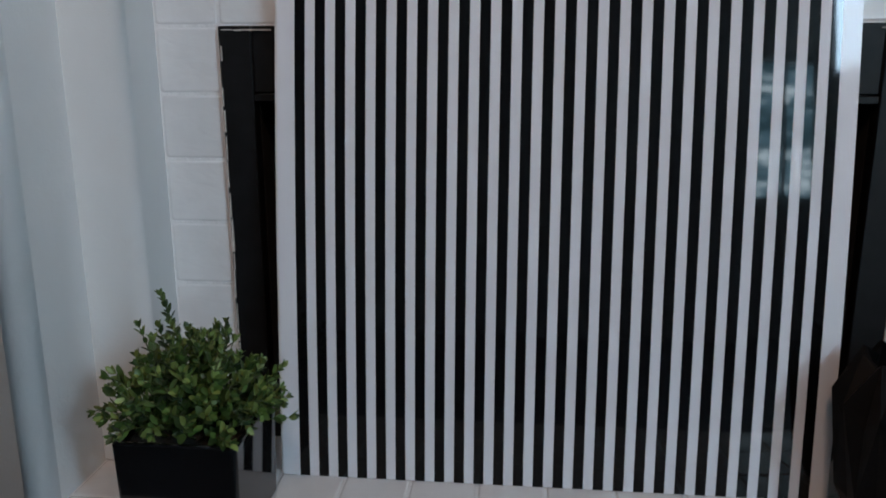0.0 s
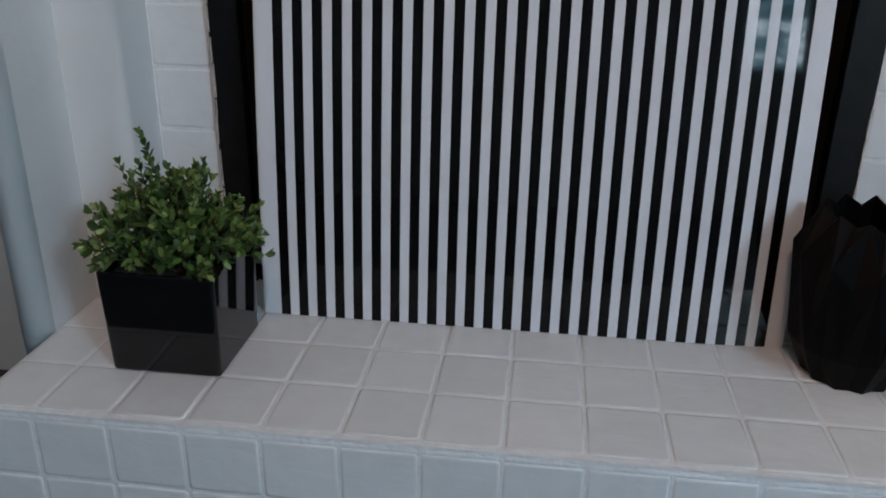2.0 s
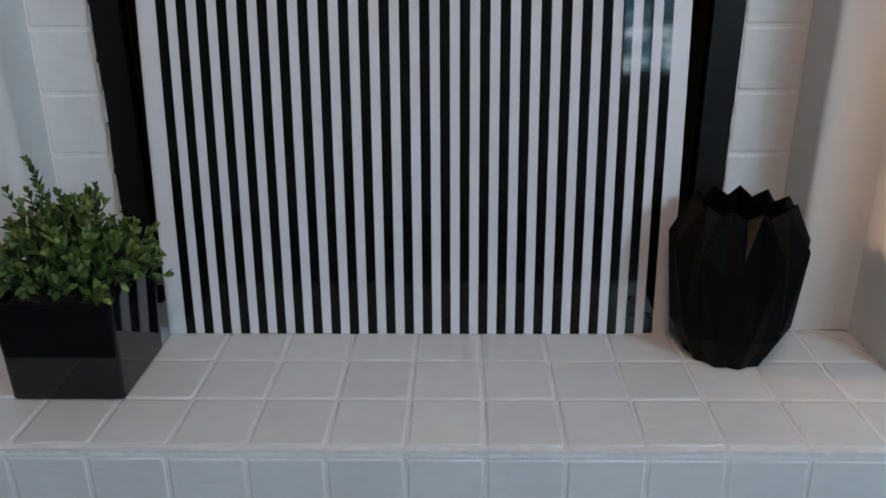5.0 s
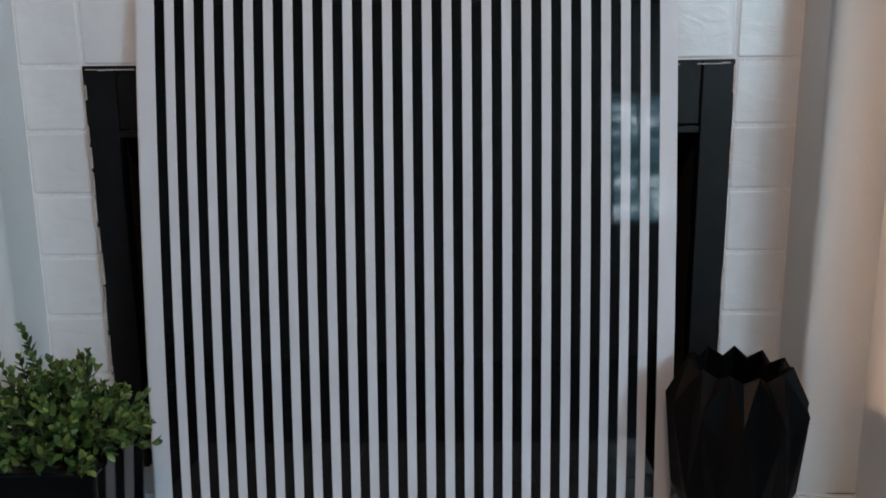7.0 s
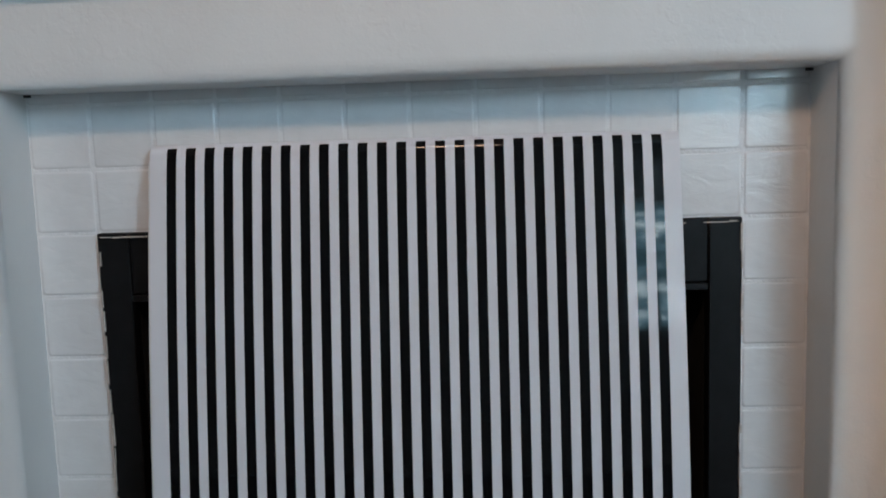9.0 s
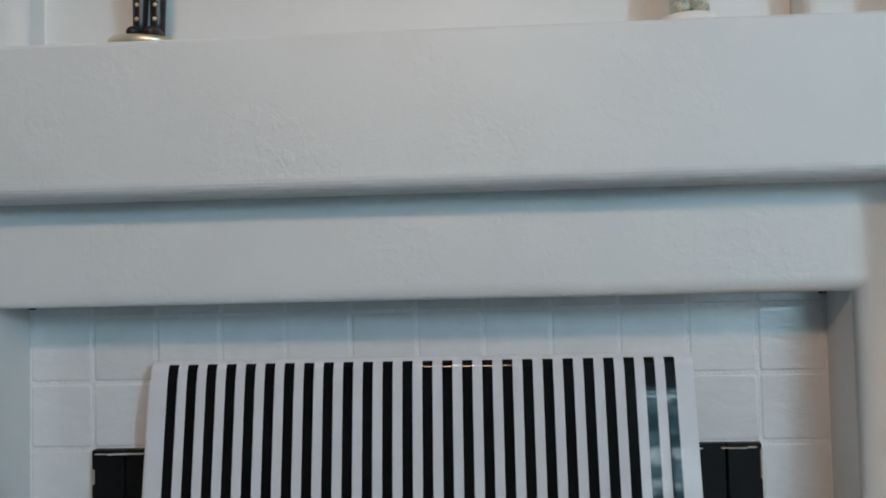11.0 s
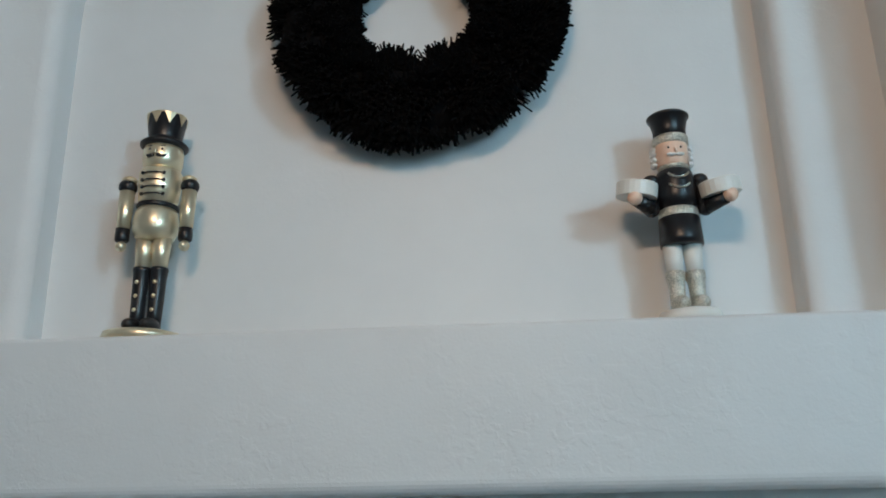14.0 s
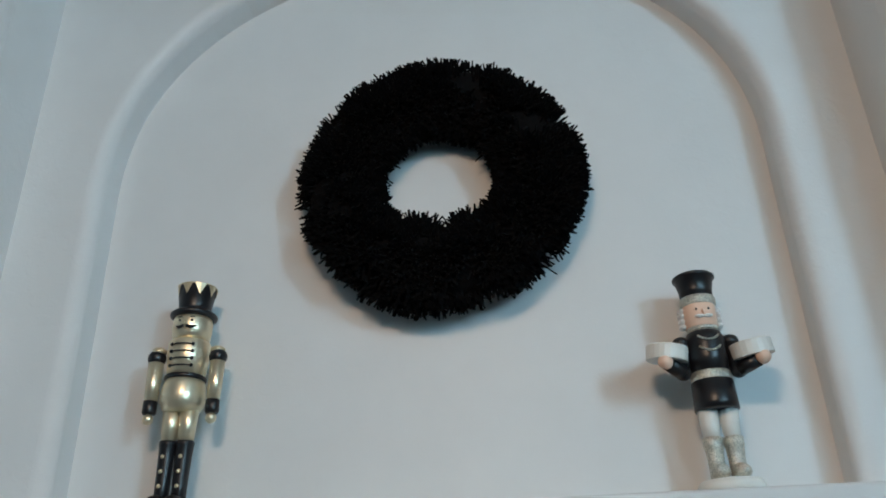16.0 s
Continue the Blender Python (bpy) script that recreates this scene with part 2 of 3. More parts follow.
def rod(bm, a, b, r1, r2, n=10, mat=0):
    a, b = Vector(a), Vector(b)
    d = b - a
    res = bmesh.ops.create_cone(bm, cap_ends=True, segments=n, radius1=r1, radius2=r2, depth=d.length,
                                matrix=Matrix.Translation((a + b) / 2) @ d.to_track_quat("Z", "Y").to_matrix().to_4x4())
    for f in {f for q in res["verts"] for f in q.link_faces}:
        f.material_index, f.smooth = mat, len(f.verts) == 4


def wall_with_opening(name, rect, loop, radius, y_front, y_back, label):
    """A plaster wall face with one opening whose edge is rounded over, and its reveal. loop: (x, z) points round the opening."""
    x0, x1, z0, z1 = rect
    bm = bmesh.new()
    n = len(loop)
    pts = [Vector(p) for p in loop]
    area = sum(pts[k].x * pts[(k + 1) % n].y - pts[(k + 1) % n].x * pts[k].y for k in range(n))
    outward = []
    for k in range(n):
        e1, e2 = (pts[k] - pts[k - 1]).normalized(), (pts[(k + 1) % n] - pts[k]).normalized()
        n1, n2 = Vector((e1.y, -e1.x)), Vector((e2.y, -e2.x))
        if area < 0:
            n1, n2 = -n1, -n2
        m = (n1 + n2).normalized()
        outward.append(m / max(0.4, m.dot(n1)))
    rings = []
    for s in range(8):
        a = math.pi / 2 * s / 7
        off, depth = radius * (1 - math.sin(a)), radius * (1 - math.cos(a))
        rings.append([bm.verts.new((p.x + o.x * off, y_front + depth, p.y + o.y * off)) for p, o in zip(pts, outward)])
    rings.append([bm.verts.new((p.x, y_back, p.y)) for p in pts])
    for a, b in zip(rings, rings[1:]):
        for k in range(n):
            f = bm.faces.new((a[k], a[(k + 1) % n], b[(k + 1) % n], b[k]))
            f.smooth = a is not rings[-2]
    corners = [bm.verts.new((x, y_front, z)) for x, z in ((x0, z0), (x1, z0), (x1, z1), (x0, z1))]
    edges = [bm.edges.new((corners[k], corners[(k + 1) % 4])) for k in range(4)]
    edges += [bm.edges.get((rings[0][k], rings[0][(k + 1) % n])) for k in range(n)]
    bmesh.ops.triangle_fill(bm, use_beauty=True, use_dissolve=False, edges=edges)
    return tagged(link_mesh(name, bm, PLASTER), label, "wall", kind="structure")


def extrude_profile(name, profile, x0, x1, mat, smooth_from=None):
    """A (y, z) outline drawn along x."""
    bm = bmesh.new()
    a = [bm.verts.new((x0, y, z)) for y, z in profile]
    b = [bm.verts.new((x1, y, z)) for y, z in profile]
    n = len(profile)
    for k in range(n):
        bm.faces.new((a[k], a[(k + 1) % n], b[(k + 1) % n], b[k]))
    bm.faces.new(a[::-1])
    bm.faces.new(b)
    return link_mesh(name, bm, mat)


# ---- the setting ----
P = 0.111            # tile pitch
HEARTH = 0.465       # top of the hearth
FACE = -0.12         # plaster face round fire and niche
SIDE = 0.765         # side walls of the recess
OUTER = -0.285        # wall face of the room beside the recess
SOFFIT = 1.442
SHELF = 1.838

wall_with_opening("wall_fireplace", (-SIDE, SIDE, 0.0, 1.70), [(-6 * P, 0.2), (-6 * P, SOFFIT), (6 * P, SOFFIT), (6 * P, 0.2)], 0.024, FACE, 0.02,
                  "white textured plaster wall with bullnose edge round the fireplace")
ARCH = 0.610
arch = [(-ARCH, 1.74), (-ARCH, 2.46)]
for k in range(1, 40):
    a = math.pi * k / 40
    arch.append((-ARCH * math.copysign(abs(math.cos(a)) ** 0.94, math.cos(a)), 2.46 + 0.52 * math.sin(a) ** 0.94))
arch += [(ARCH, 2.46), (ARCH, 1.74)]
wall_with_opening("wall_niche", (-SIDE, SIDE, 1.70, 3.70), arch, 0.026, FACE, -0.045, "white textured plaster wall with an arched niche opening")

niche_back = boxes("wall_niche_back", (-0.70, 0.70, -0.050, 0.10, 1.70, 3.20), SMOOTH_PLASTER)
tagged(niche_back, "smooth white plaster back of the arched niche", "wall", kind="structure")

r = 0.020
lip = [(-0.19 + r * (1 - math.cos(a)), 1.604 + r * (1 - math.sin(a))) for a in [math.pi / 2 * k / 6 for k in range(7)]]
top = [(-0.19 + 0.007 * (1 - math.cos(a)), SHELF - 0.007 * (1 - math.sin(a))) for a in [math.pi / 2 * (6 - k) / 6 for k in range(7)]]
mantel = extrude_profile("mantel", [(0.004, SHELF)] + top + lip + [(-0.05, 1.604), (0.004, 1.604)], -SIDE, SIDE, PLASTER)
tagged(mantel, "white textured plaster mantel shelf with rounded lower edge", "mantel", kind="structure")


def corner_wall(name, s):
    """Side wall of the recess and the room wall that it turns into, with a rounded outer corner."""
    bm = bmesh.new()
    r = 0.03
    pts = [(s * SIDE, 0.15), (s * SIDE, OUTER + r)]
    for k in range(1, 8):
        a = math.pi / 2 * k / 7
        pts.append((s * (SIDE + r * (1 - math.cos(a))), OUTER + r * (1 - math.sin(a))))
    pts += [(s * 3.2, OUTER), (s * 3.2, 0.15)]
    a = [bm.verts.new((x, y, 0.0)) for x, y in pts]
    b = [bm.verts.new((x, y, 3.70)) for x, y in pts]
    n = len(pts)
    for k in range(n):
        f = bm.faces.new((a[k], a[(k + 1) % n], b[(k + 1) % n], b[k]))
        f.smooth = 1 <= k <= 7
    bm.faces.new(a)
    bm.faces.new(b)
    return tagged(link_mesh(name, bm, PLASTER), "white textured plaster side wall with bullnose corner", "wall", kind="structure")


west = bmesh.new()
rr = 0.028
pts = [(-SIDE, 0.15)]
for k in range(13):
    a = math.pi * k / 12
    pts.append((-SIDE - rr + rr * math.cos(a), OUTER + rr - rr * math.sin(a)))
pts += [(-SIDE - 2 * rr, 0.15)]
lo = [west.verts.new((x, y, 0.0)) for x, y in pts]
hi = [west.verts.new((x, y, 3.70)) for x, y in pts]
for k in range(len(pts)):
    f = west.faces.new((lo[k], lo[(k + 1) % len(pts)], hi[(k + 1) % len(pts)], hi[k]))
    f.smooth = 1 <= k <= 12
west.faces.new(lo)
west.faces.new(hi)
tagged(link_mesh("wall_west", west, PLASTER), "white textured plaster side wall with a rounded end", "wall", kind="structure")
tagged(boxes("wall_west_alcove", (-3.2, -SIDE - 0.01, 0.32, 0.42, 0.0, 3.70), PLASTER), "white plaster wall set back beside the chimney breast", "wall", kind="structure")
tagged(boxes("wall_chimney_side", (-SIDE - 2 * rr, -SIDE - 0.005, 0.151, 0.32, 0.0, 3.70), PLASTER), "white plaster side of the chimney breast", "wall", kind="structure")
corner_wall("wall_east", 1)

# the rest of the room, which closes the place
tagged(boxes("floor", (-3.3, 3.3, -4.7, 0.45, -0.1, 0.0), FLOOR), "dark floor in front of the hearth", "floor", kind="structure")
tagged(boxes("ceiling", (-3.3, 3.3, -4.7, 0.45, 3.70, 3.80), ROOM_PAINT), "plain white ceiling", "ceiling", kind="structure")
tagged(boxes("wall_room_west", (-3.3, -3.2, -4.6, 0.45, 0.0, 3.70), ROOM_PAINT), "plain painted room wall", "wall", kind="structure")
EY0, EY1, EZ0, EZ1 = -4.50, -3.75, 2.40, 3.20
east = bmesh.new()
box(east, 3.2, 3.3, -4.6, EY0, 0.0, 3.70)
box(east, 3.2, 3.3, EY1, 0.15, 0.0, 3.70)
box(east, 3.2, 3.3, EY0, EY1, 0.0, EZ0)
box(east, 3.2, 3.3, EY0, EY1, EZ1, 3.70)
tagged(link_mesh("wall_room_east", east, ROOM_PAINT), "plain painted room wall with a window opening", "wall", kind="structure")
window_2 = tagged(new("window_2"), "white framed window that lets daylight in", "window", kind="structure")
fr = bmesh.new()
box(fr, 3.22, 3.28, EY0, EY0 + 0.05, EZ0, EZ1)
box(fr, 3.22, 3.28, EY1 - 0.05, EY1, EZ0, EZ1)
box(fr, 3.22, 3.28, EY0 + 0.05, EY1 - 0.05, EZ0, EZ0 + 0.05)
box(fr, 3.22, 3.28, EY0 + 0.05, EY1 - 0.05, EZ1 - 0.05, EZ1)
part("window_frame", fr, FRAME_PAINT, window_2)
tagged(boxes("backdrop_2", (3.70, 3.72, EY0 - 0.4, EY1 + 0.5, EZ0 - 0.3, EZ1 + 0.4), GARDEN), "garden foliage and sky outside the window", "backdrop", kind="structure")
WX0, WX1, WZ0, WZ1 = 1.62, 2.78, 1.25, 2.60
south = bmesh.new()
box(south, -3.3, WX0, -4.75, -4.6, 0.0, 3.70)
box(south, WX1, 3.3, -4.75, -4.6, 0.0, 3.70)
box(south, WX0, WX1, -4.75, -4.6, 0.0, WZ0)
box(south, WX0, WX1, -4.75, -4.6, WZ1, 3.70)
tagged(link_mesh("wall_room_south", south, ROOM_PAINT), "plain painted room wall with a window opening", "wall", kind="structure")
window = tagged(new("window_1"), "white framed window that lets daylight in", "window", kind="structure")
fr = bmesh.new()
box(fr, WX0, WX0 + 0.05, -4.72, -4.64, WZ0, WZ1)
box(fr, WX1 - 0.05, WX1, -4.72, -4.64, WZ0, WZ1)
box(fr, WX0 + 0.05, WX1 - 0.05, -4.72, -4.64, WZ0, WZ0 + 0.05)
box(fr, WX0 + 0.05, WX1 - 0.05, -4.72, -4.64, WZ1 - 0.05, WZ1)
box(fr, (WX0 + WX1) / 2 - 0.025, (WX0 + WX1) / 2 + 0.025, -4.72, -4.64, WZ0 + 0.05, WZ1 - 0.05)
part("window_frame", fr, FRAME_PAINT, window)
tagged(boxes("backdrop_1", (WX0 - 0.5, WX1 + 0.3, -5.3, -5.28, WZ0 - 0.4, WZ1 + 0.4), GARDEN), "garden foliage and sky outside the window", "backdrop", kind="structure")

# ---- fireplace insert ----
insert = tagged(new("fireplace_insert"), "black metal fireplace insert, dark and unlit, behind the striped panel", "fireplace")
E5, TOP = 5 * P, 1.2
IN = 0.498


def panel(name, spec, mat, parent, label="", bevel=0.0015):
    bm = bmesh.new()
    box(bm, *spec, bevel=bevel, segs=1)
    return part(name, bm, mat, parent, label)


for s in (-1, 1):
    xa, xb = sorted((s * (E5 - 0.003), s * IN))
    panel("stile", (xa, xb, -0.012, 0.02, HEARTH, TOP - 0.0005), BLACK_METAL, insert)
panel("hood", (-IN + 0.002, IN - 0.002, -0.008, 0.02, 1.092, TOP - 0.0005), BLACK_METAL, insert)
panel("hood_lip", (-IN + 0.002, IN - 0.002, -0.014, 0.01, 1.078, 1.090), BLACK_METAL, insert)
panel("bottom_rail", (-IN + 0.002, IN - 0.002, -0.006, 0.02, HEARTH, HEARTH + 0.055), BLACK_METAL, insert)
panel("sill", (-IN + 0.002, IN - 0.002, -0.03, -0.007, HEARTH + 0.045, HEARTH + 0.055), RAIL, insert, "worn steel sill")
for piece, spec in (("firebox_back", (-IN, IN, 0.44, 0.46, HEARTH, 1.10)), ("firebox_side", (-IN - 0.02, -IN, 0.021, 0.46, HEARTH, 1.10)), ("firebox_side", (IN, IN + 0.02, 0.021, 0.46, HEARTH, 1.10)),
             ("firebox_top", (-IN, IN, 0.021, 0.44, 1.08, 1.10)), ("firebox_floor", (-IN, IN, 0.021, 0.44, HEARTH - 0.02, HEARTH))):
    fb = bmesh.new()
    box(fb, *spec)
    part(piece, fb, FIREBOX, insert, "sooty black metal")


def ragged(name, horizontal, at, lo, hi, parent, seed, width=0.0028):
    """A thin broken line of chipped paint."""
    rnd = random.Random(seed)
    bm = bmesh.new()
    u = lo
    while u < hi:
        step = rnd.uniform(0.008, 0.05)
        if rnd.random() < 0.75:
            w = width * rnd.uniform(0.3, 1.3)
            c = at + rnd.uniform(-0.0012, 0.0012)
            if horizontal:
                box(bm, u, min(hi, u + step), -0.0155, -0.010, c - w / 2, c + w / 2)
            else:
                box(bm, c - w / 2, c + w / 2, -0.0155, -0.010, u, min(hi, u + step))
        u += step * rnd.uniform(1.0, 1.25)
    return tagged(part(name, bm, CHIP, parent, "chipped pale paint along the black edge"), kind="stuff")


ragged("chipped_edge", False, -E5 + 0.006, HEARTH + 0.15, TOP - 0.01, insert, 1)
ragged("chipped_edge", False, E5 - 0.004, HEARTH + 0.15, TOP - 0.01, insert, 2)
ragged("chipped_edge", True, TOP - 0.007, -E5 + 0.01, -0.44, insert, 3, 0.002)
ragged("chipped_edge", True, TOP - 0.007, 0.44, E5 - 0.01, insert, 4, 0.002)

# ---- striped panel ----
board = tagged(new("striped_panel"), "glossy white panel with black vertical stripes leaning over the fireplace opening", "panel")
BW, BH, BT = 0.883, 0.889, 0.006
board.matrix_world = Matrix.Translation((0.0035, -0.140, HEARTH + 0.001)) @ Euler((radians(-6.9), 0, 0)).to_matrix().to_4x4()


BEND, RHO = 0.27, 1.50   # where the sheet starts to curl away, and the radius of the curl


def curl(u, out):
    """Where a point of the sheet comes to stand, in plan: its far edge curls back from the room."""
    if u <= BEND:
        return u, -out
    a = (u - BEND) / RHO
    return BEND + (RHO + out) * math.sin(a), RHO - (RHO + out) * math.cos(a)


BELLY = 0.014


def belly(s):
    """How far the leaning sheet bows out towards the room, at a share of its height."""
    return BELLY * 4 * s * (1 - s)


def rounded_sheet(us, out, height, r=0.024, sides=True):
    """A thin sheet that stands up and rolls back at its upper edge; out: how far it stands proud."""
    bm = bmesh.new()
    prof = [(-belly(k / 24), height * k / 24) for k in range(24)]
    for k in range(9):
        a = radians(62) * k / 8
        prof.append((r * (1 - math.cos(a)), height - r * math.sin(radians(62)) + r * math.sin(a)))
    rows = []
    for u in us:
        x, y = curl(u, out)
        rows.append([bm.verts.new((x, y + dy, z)) for dy, z in prof])
    for a, b in zip(rows, rows[1:]):
        for k in range(len(prof) - 1):
            bm.faces.new((a[k], b[k], b[k + 1], a[k + 1])).smooth = True
    if sides:
        for row in (rows[0], rows[-1]):
            near = [bm.verts.new(v.co) for v in row]
            far = [bm.verts.new(v.co + Vector((0, 0.0025, 0))) for v in row]
            for k in range(len(prof) - 1):
                bm.faces.new((near[k], far[k], far[k + 1], near[k + 1]))
        top_near = [bm.verts.new(row[-1].co) for row in rows]
        top_far = [bm.verts.new(row[-1].co + Vector((0, 0.001, -0.003))) for row in rows]
        for k in range(len(rows) - 1):
            bm.faces.new((top_near[k], top_near[k + 1], top_far[k + 1], top_far[k]))
    return bm


part("sheet", rounded_sheet([-BW / 2, -0.2, 0.0, 0.2] + [BEND + (BW / 2 - BEND) * k / 10 for k in range(11)], 0.0, BH), PAPER, board, "glossy white sheet")
core = bmesh.new()
loops = []
for k in range(25):
    y, z = 0.0035 - belly(k / 25), (BH - 0.03) * k / 24
    loops.append([core.verts.new((x, y + dy, z)) for x, dy in ((-BW / 2 - 0.004, 0), (BEND - 0.01, 0), (BEND - 0.01, 0.006), (-BW / 2 - 0.004, 0.006))])
for a, b in zip(loops, loops[1:]):
    for k in range(4):
        core.faces.new((a[k], a[(k + 1) % 4], b[(k + 1) % 4], b[k]))
core.faces.new(loops[0])
core.faces.new(loops[-1])
part("core", core, PAPER_EDGE, board, "pale foam core")
for k in range(26):
    x = -0.4045 + 0.03232 * k
    part("stripe", rounded_sheet([x + 0.0083 * q / 2 for q in (-2, -1, 0, 1, 2)], 0.0004, BH - 0.0005, sides=False), STRIPE, board)


# ---- plant in its pot ----
plant = tagged(new("potted_plant"), "artificial boxwood plant in a square glossy black pot on the hearth", "plant")
plant.matrix_world = pose(-0.521, -0.275, HEARTH + 0.001, 0, 0, 0)
pot = bmesh.new()


def square_ring(bm, h, z, c=0.006):
    pts = []
    for sx, sy in ((1, 1), (-1, 1), (-1, -1), (1, -1)):
        for k in range(4):
            a = math.atan2(sy, sx) - math.pi / 4 + math.pi / 2 * k / 3
            pts.append(bm.verts.new((sx * (h - c) + c * math.cos(a), sy * (h - c) + c * math.sin(a), z)))
    return pts


HB, HT, PH = 0.0865, 0.0905, 0.165
prof = [(HB - 0.004, 0.0), (HB - 0.001, 0.001), (HB, 0.004), (HT - 0.0003, PH - 0.004), (HT - 0.001, PH - 0.001), (HT - 0.003, PH), (HT - 0.007, PH - 0.001), (HT - 0.008, PH - 0.005), (HT - 0.009, PH - 0.03)]
rings = [square_ring(pot, h, z) for h, z in prof]
for a, b in zip(rings, rings[1:]):
    for k in range(16):
        f = pot.faces.new((a[k], a[(k + 1) % 16], b[(k + 1) % 16], b[k]))
        f.smooth = k % 4 != 3
pot.faces.new(rings[0][::-1])
part("pot", pot, POT, plant, "square glossy black ceramic pot")
soil = bmesh.new()
box(soil, -HT + 0.010, HT - 0.010, -HT + 0.010, HT - 0.010, PH - 0.028, PH - 0.012)
part("soil", soil, SOIL, plant, "dark filler under the leaves")


def add_leaf(bm, base, way, up, length, width, mat=0):
    way = way.normalized()
    side = way.cross(up)
    side = side.normalized() if side.length > 1e-4 else Vector((1, 0, 0))
    nrm = side.cross(way).normalized()
    pts = [base,
           base + way * length * 0.4 + side * width * 0.48 + nrm * length * 0.07,
           base + way * length * 0.8 + side * width * 0.36 + nrm * length * 0.04,
           base + way * length - nrm * length * 0.06,
           base + way * length * 0.8 - side * width * 0.36 + nrm * length * 0.04,
           base + way * length * 0.4 - side * width * 0.48 + nrm * length * 0.07,
           base + way * length * 0.5 - nrm * length * 0.02]
    v = [bm.verts.new(p) for p in pts]
    for a, b in ((0, 1), (1, 2), (2, 3), (3, 4), (4, 5), (5, 0)):
        f = bm.faces.new((v[a], v[b], v[6]))
        f.smooth, f.material_index = True, mat


rnd = random.Random(11)
leaves, stems = bmesh.new(), bmesh.new()


def sprig(root, tip, n_pairs, size):
    root, tip = Vector(root), Vector(tip)
    sag = Vector((rnd.uniform(-0.012, 0.012), rnd.uniform(-0.012, 0.012), rnd.uniform(0.0, 0.02)))
    at = lambda s: root.lerp(tip, s) + sag * math.sin(math.pi * s)
    last = root
    for k in range(1, 5):
        here = at(k / 4)
        rod(stems, last, here, 0.0011, 0.0008, 5)
        last = here
    turn = rnd.uniform(0, math.pi)
    for k in range(n_pairs):
        s = 0.32 + 0.68 * k / max(1, n_pairs - 1)
        c = at(s)
        axis = (at(min(1, s + 0.05)) - at(s - 0.05)).normalized()
        ref = axis.orthogonal().normalized()
        turn += math.pi / 2 + rnd.uniform(-0.4, 0.4)
        open_ = 0.95 - 0.55 * (k / max(1, n_pairs - 1))
        count = 5 if k == n_pairs - 1 else (3 if k == n_pairs - 2 else 2)
        for j in range(count):
            d = ref.copy()
            d.rotate(Matrix.Rotation(turn + j * 2 * math.pi / count, 3, axis))
            way = axis * (1 - open_ * 0.7) + d * open_ + Vector((0, 0, 0.15))
            le = size * rnd.uniform(0.75, 1.2) * (0.8 if k == n_pairs - 1 else 1)
            add_leaf(leaves, c, way, axis, le, le * rnd.uniform(0.46, 0.6), 1 if k >= n_pairs - 2 and rnd.random() < 0.75 else 0)


for i in range(150):
    a = rnd.uniform(0, 2 * math.pi)
    q = rnd.random() ** 0.5
    rx, ry = q * 0.070 * math.cos(a), q * 0.070 * math.sin(a)
    rise = 0.128 * (1 - 0.72 * q * q) * rnd.uniform(0.55, 1.22)
    spread = 0.062 * q * rnd.uniform(0.6, 1.2)
    tip = (rx * 1.05 + spread * math.cos(a) - 0.006, ry * 1.05 + spread * math.sin(a), PH - 0.012 + rise - 0.014 * (q > 0.86) * rnd.random())
    sprig((rx * 0.75, ry * 0.75, PH - 0.014), tip, rnd.randint(4, 6), 0.0212)
for tip, pairs in (((-0.045, 0.01, PH + 0.182), 15), ((-0.050, 0.005, PH + 0.135), 8), ((-0.072, -0.01, PH + 0.140), 9), ((0.045, 0.02, PH + 0.14), 8), ((-0.02, -0.02, PH + 0.15), 8), ((0.125, 0.02, PH + 0.075), 7), ((0.02, -0.03, PH + 0.135), 6), ((-0.135, -0.04, PH + 0.022), 7), ((0.135, -0.0, PH + 0.038), 7)):
    sprig((tip[0] * 0.4, tip[1] * 0.4, PH - 0.01), tip, pairs, 0.0165)
tagged(part("foliage", leaves, [SHADED_LEAF, LEAF_TIP], plant, "small glossy green boxwood leaves"), kind="stuff")
tagged(part("stem", stems, STEM, plant, "thin green stems"), kind="stuff")

# ---- faceted vase ----
vase = tagged(new("vase"), "matt black faceted ceramic vase with a zigzag rim on the hearth", "vase")
vase.matrix_world = pose(0.522, -0.200, HEARTH + 0.001, 0, 0, 11)
vb = bmesh.new()
N = 11


def zig(r_out, r_in, z_out, z_in, phase):
    ring = []
    for k in range(2 * N):
        a = math.pi * (k + phase) / N
        rr, zz = (r_out, z_out) if k % 2 == 0 else (r_in, z_in)
        ring.append(vb.verts.new((rr * math.cos(a), rr * math.sin(a), zz)))
    return ring


lv = [zig(0.066, 0.059, 0.0, 0.0, 0), zig(0.096, 0.086, 0.062, 0.054, 0), zig(0.110, 0.095, 0.203, 0.172, 1), zig(0.078, 0.067, 0.269, 0.255, 0)]
for i in range(3):
    a, b = lv[i], lv[i + 1]
    step = (0, -1, 1)[i]
    for k in range(2 * N):
        a0, a1 = a[k], a[(k + 1) % (2 * N)]
        b0, b1 = b[(k + step) % (2 * N)], b[(k + step + 1) % (2 * N)]
        if k % 2 == 0:
            vb.faces.new((a0, a1, b1))
            vb.faces.new((a0, b1, b0))
        else:
            vb.faces.new((a0, a1, b0))
            vb.faces.new((a1, b1, b0))
inner = zig(0.073, 0.061, 0.268, 0.253, 0)
inner2 = zig(0.085, 0.080, 0.17, 0.17, 0)
for a, b in ((lv[3], inner), (inner, inner2)):
    for k in range(2 * N):
        vb.faces.new((a[k], a[(k + 1) % (2 * N)], b[(k + 1) % (2 * N)], b[k]))
